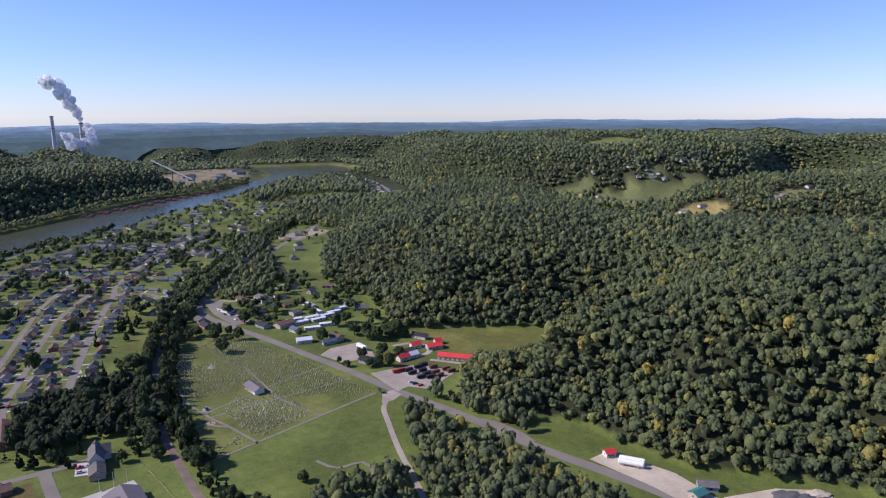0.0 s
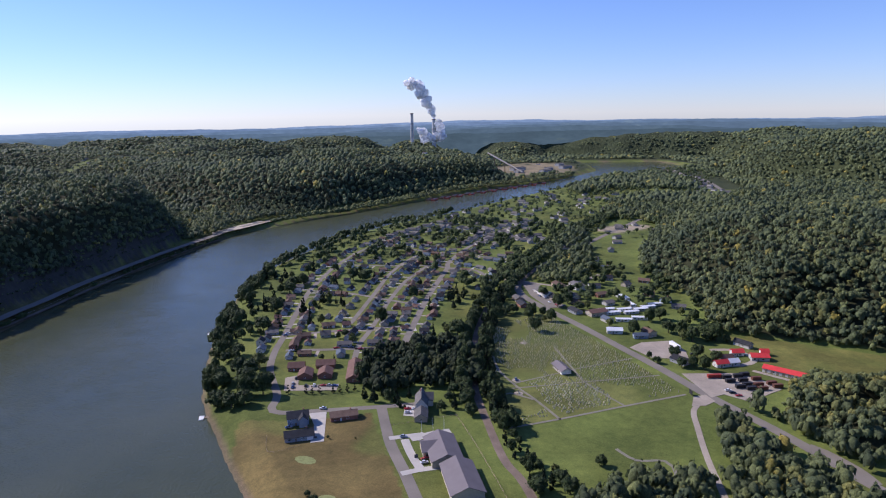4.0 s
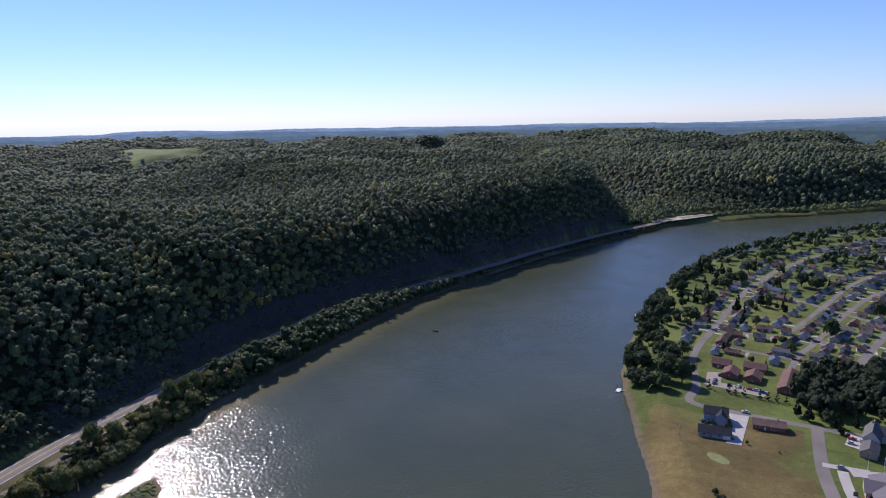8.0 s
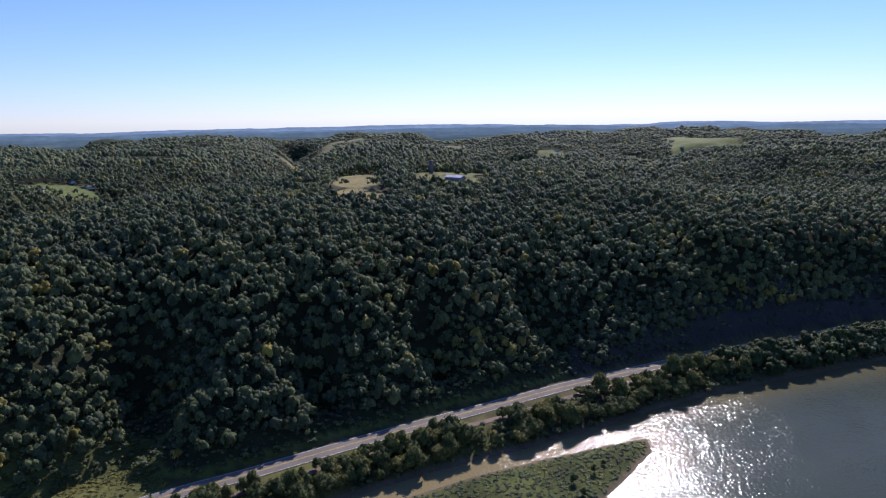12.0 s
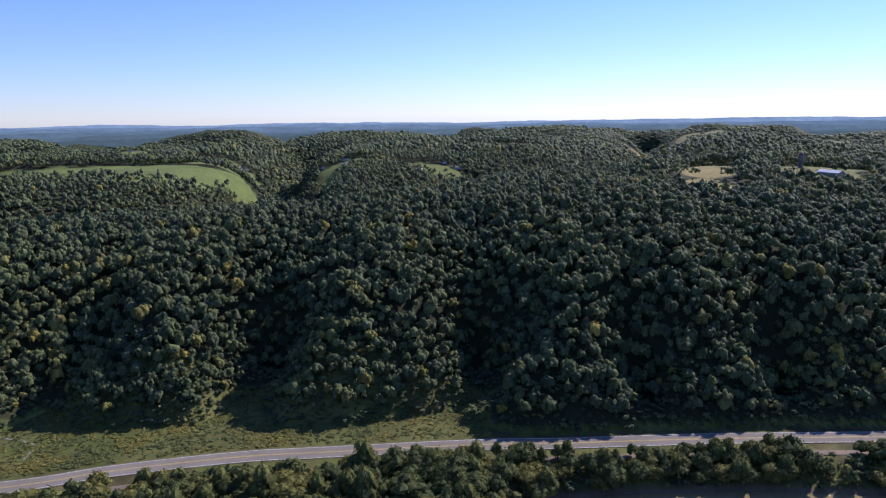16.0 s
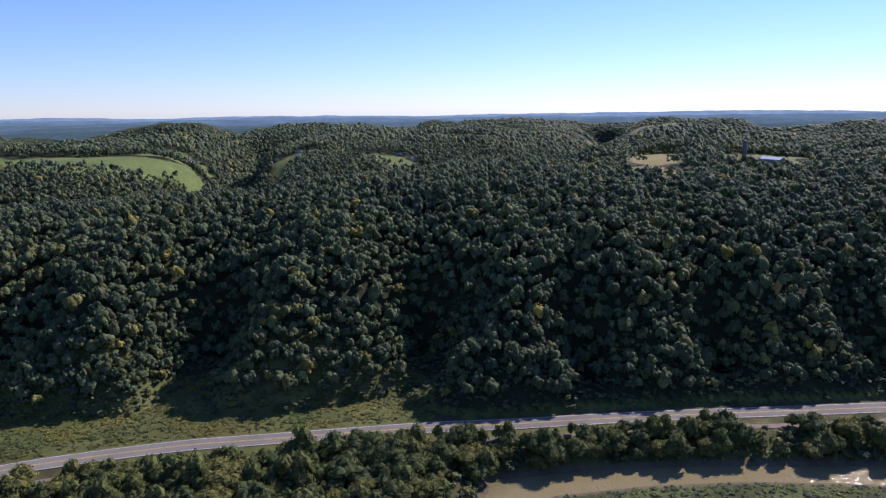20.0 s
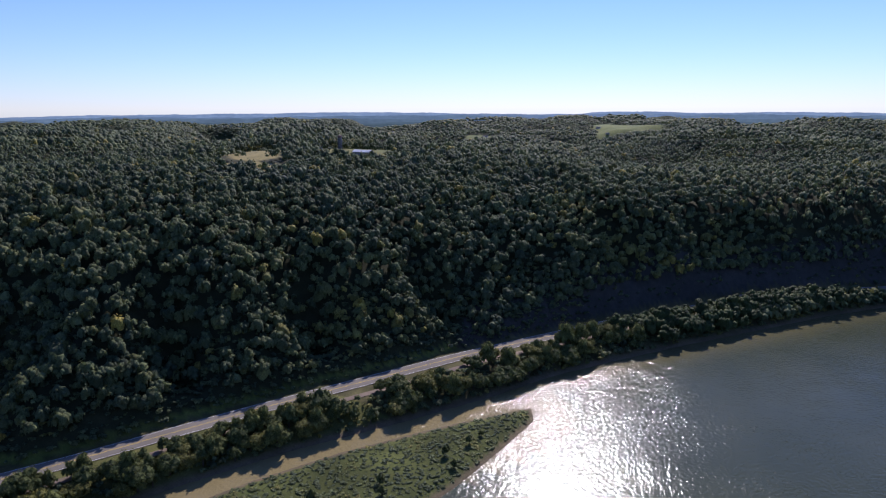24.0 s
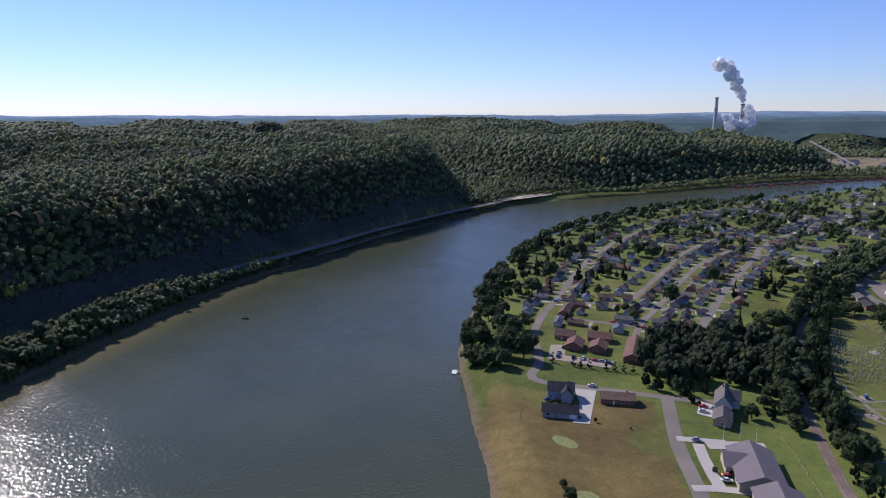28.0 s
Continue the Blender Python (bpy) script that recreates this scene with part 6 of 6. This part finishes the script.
def growth(name, label, x, y, ok, size, tint, mat=M_LEAF, flat=.8):
    x, y = x[ok], y[ok]
    z = land(x, y)[0]
    r = size * (.5 + rng.rand(len(x)))
    ob = new(name, scatter_mesh(name, _bush, x, y, z - .2, r, r * flat, np.clip(tint + .4 * (rng.rand(len(x)) - .5) + .9 * (vnoise(x, y, 12, 61) - .5), 0, 1), mat))
    return tagged(ob, label, "bushes", kind="stuff")


def grid(x0, x1, y0, y1, step):
    x, y = np.meshgrid(np.arange(x0, x1, step), np.arange(y0, y1, step))
    x, y = x.ravel(), y.ravel()
    return x + step * (rng.rand(x.size) - .5), y + step * (rng.rand(x.size) - .5)


_hwy = np.array(ROAD_FAR, float)
x, y = grid(-300, 20, -430, -190, 1.9)
growth("meadow_scrub", "goldenrod and low bushes on an uneven meadow", x, y, inside(x, y, COVERS[3][0]) & (dist_to(x, y, _hwy) > 9) & (rng.rand(len(x)) < .15 + 1.1 * vnoise(x, y, 15, 40)), 1.5, .78, M_LEAF_BANK, .3)
x, y = grid(-870, 30, -420, 860, 3.8)
_zz, _dd, _ww = land(x, y)
_dh = dist_to(x, y, _hwy)
growth("bank_scrub", "leafy scrub between the highway and the water", x, y, (_ww > 1.5) & (_dd <= 0) & (_dh > 12) & (_dh < 62) & (x < 30) & (dist_to(x, y, np.array(RAIL_FAR, float)) > 4.5) & ~inside(x, y, ISLET) & (inside(x, y, FLOOR)) & (dist_to(x, y, np.array(RIVER[34:], float)) < 40), 2.4, .4, flat=1.0)
x, y = grid(-205, 45, -380, -155, 5.0)
growth("bank_understorey", "leafy young growth under the bank trees", x, y, inside(x, y, BANK_WOODS[0]) & (dist_to(x, y, _hwy) > 17), 4.2, .5, M_LEAF_BANK, 1.1)
x, y = grid(-365, -145, -165, 0, 2.4)
_ww = land(x, y)[2]
growth("islet_reeds", "dense low green reeds covering a flat islet", x, y, inside(x, y, ISLET) & (_ww > 2.2), 1.35, .35, flat=.34)
for _x, _y, _s in ((-300, -40, .7), (-312, -31, .6), (-270, -62, .7), (-262, -58, .6), (-290, -34, .55), (-250, -85, .8), (-240, -70, .7), (-322, -27, .45), (-225, -110, .8)):
    tree(BANK, _x, _y, _s, "small trees on the islet", 3)
# trees of the far reach, joined
_fb2 = resample(RIVER[27:42], 7)
_fx = np.array([p.x for p in _fb2])
_fy = np.array([p.y for p in _fb2])
_x2, _y2 = np.concatenate([_fx - o for o in (5, 10, 17)]), np.concatenate([_fy + rng.uniform(-3, 3, len(_fy)) for o in (5, 10, 17)])
_z2, _d2, _w2 = land(_x2, _y2)
_k2 = (_w2 > 1) & (dist_to(_x2, _y2, _hwy) > 9) & (_x2 < -440)
_x2, _y2, _z2 = _x2[_k2], _y2[_k2], _z2[_k2]
_r2 = 5.2 + 3.4 * rng.rand(len(_x2))
tagged(new("far_bank_trees", scatter_mesh("far_bank_trees", MID_CROWNS, _x2, _y2, _z2 + .3, _r2, _r2 * 1.15, .3 + .4 * rng.rand(len(_x2)), M_LEAF)), "low trees along the far riverbank", "trees", kind="stuff")
# joined trees of the far town and upper bank
x, y = grid(-660, -180, 1000, 2300, 17)
_zz, _dd, _ww = land(x, y)
_ok = (_ww > 35) & (_dd < 6) & (rng.rand(len(x)) < .62)
for _a, _b in HOUSES:
    _ok &= (x - _a) ** 2 + (y - _b) ** 2 > 110
for b in BLOBS:
    _ok &= blob_mask(x, y, b) > 1.0
for _s in STREETS + [ROAD_MAIN]:
    _ok &= dist_to(x, y, np.array(_s, float)) > 9
x, y, _zz = x[_ok], y[_ok], _zz[_ok]
_r2 = 4 + 3.5 * rng.rand(len(x))
tagged(new("far_town_trees", scatter_mesh("far_town_trees", MID_CROWNS, x, y, _zz + 2, _r2, _r2 * 1.2, .2 + .4 * rng.rand(len(x)), M_LEAF_TOWN)), "dark green trees among far houses", "trees", kind="stuff")
# conveyor and works on the far shore
t = thing("conveyor", "long pale coal conveyor sloping down a hill", "conveyor")
bm = bmesh.new()
tube(bm, (-900, 2050, 70), (-760, 2010, 12), 2.4, 2.4, 6)
part("gallery", bm, M_CONCRETE, t)
for u in (.2, .5, .8):
    bm = bmesh.new()
    tube(bm, (-900 + 140 * u, 2050 - 40 * u, height(-900 + 140 * u, 2050 - 40 * u) - 1), (-900 + 140 * u, 2050 - 40 * u, 68 - 58 * u), 1.5, 1.5, 6)
    part("trestle", bm, M_STEEL, t)
for _x, _y, _w in ((-700, 2060, 40), (-690, 2240, 50), (-820, 2120, 60), (-740, 2330, 30), (-780, 2030, 30), (-720, 2150, 24)):
    settle(house("plain grey industrial shed on the far shore", _w, 20, 8, 3, "grey", "grey", chimney=False, doors=False, name="industrial_shed", category="industrial building"), _x, _y, 70, "works on the far shore")

_ft = np.array(FAR_TREES)
_fz = land(_ft[:, 0], _ft[:, 1])[0]
tagged(new("far_garden_trees", scatter_mesh("far_garden_trees", GARDEN_CROWNS, _ft[:, 0], _ft[:, 1], _fz + 1.0, _ft[:, 2] * 5.6, _ft[:, 2] * 6.6, .2 + .4 * rng.rand(len(_ft)), M_LEAF_TOWN)), "green trees among far gardens and along the bank", "trees", kind="stuff")

x, y = grid(-520, 40, -440, 30, 3.6)
_zz, _dd, _ww = land(x, y)
growth("slope_scrub", "dark undergrowth on a steep shaded bank", x, y, (_dd > 0) & (_dd < 48) & (dist_to(x, y, _hwy) > 10) & (y < 20), 2.2, .25, flat=.8)
x, y = grid(-860, -440, -40, 800, 4.5)
_zz, _dd, _ww = land(x, y)
growth("cliff_scrub", "patchy undergrowth on a rock cutting", x, y, (_dd > 4) & (_dd < 26) & (vnoise(x, y, 14, 44) > .22), 2.0, .2, flat=.8)
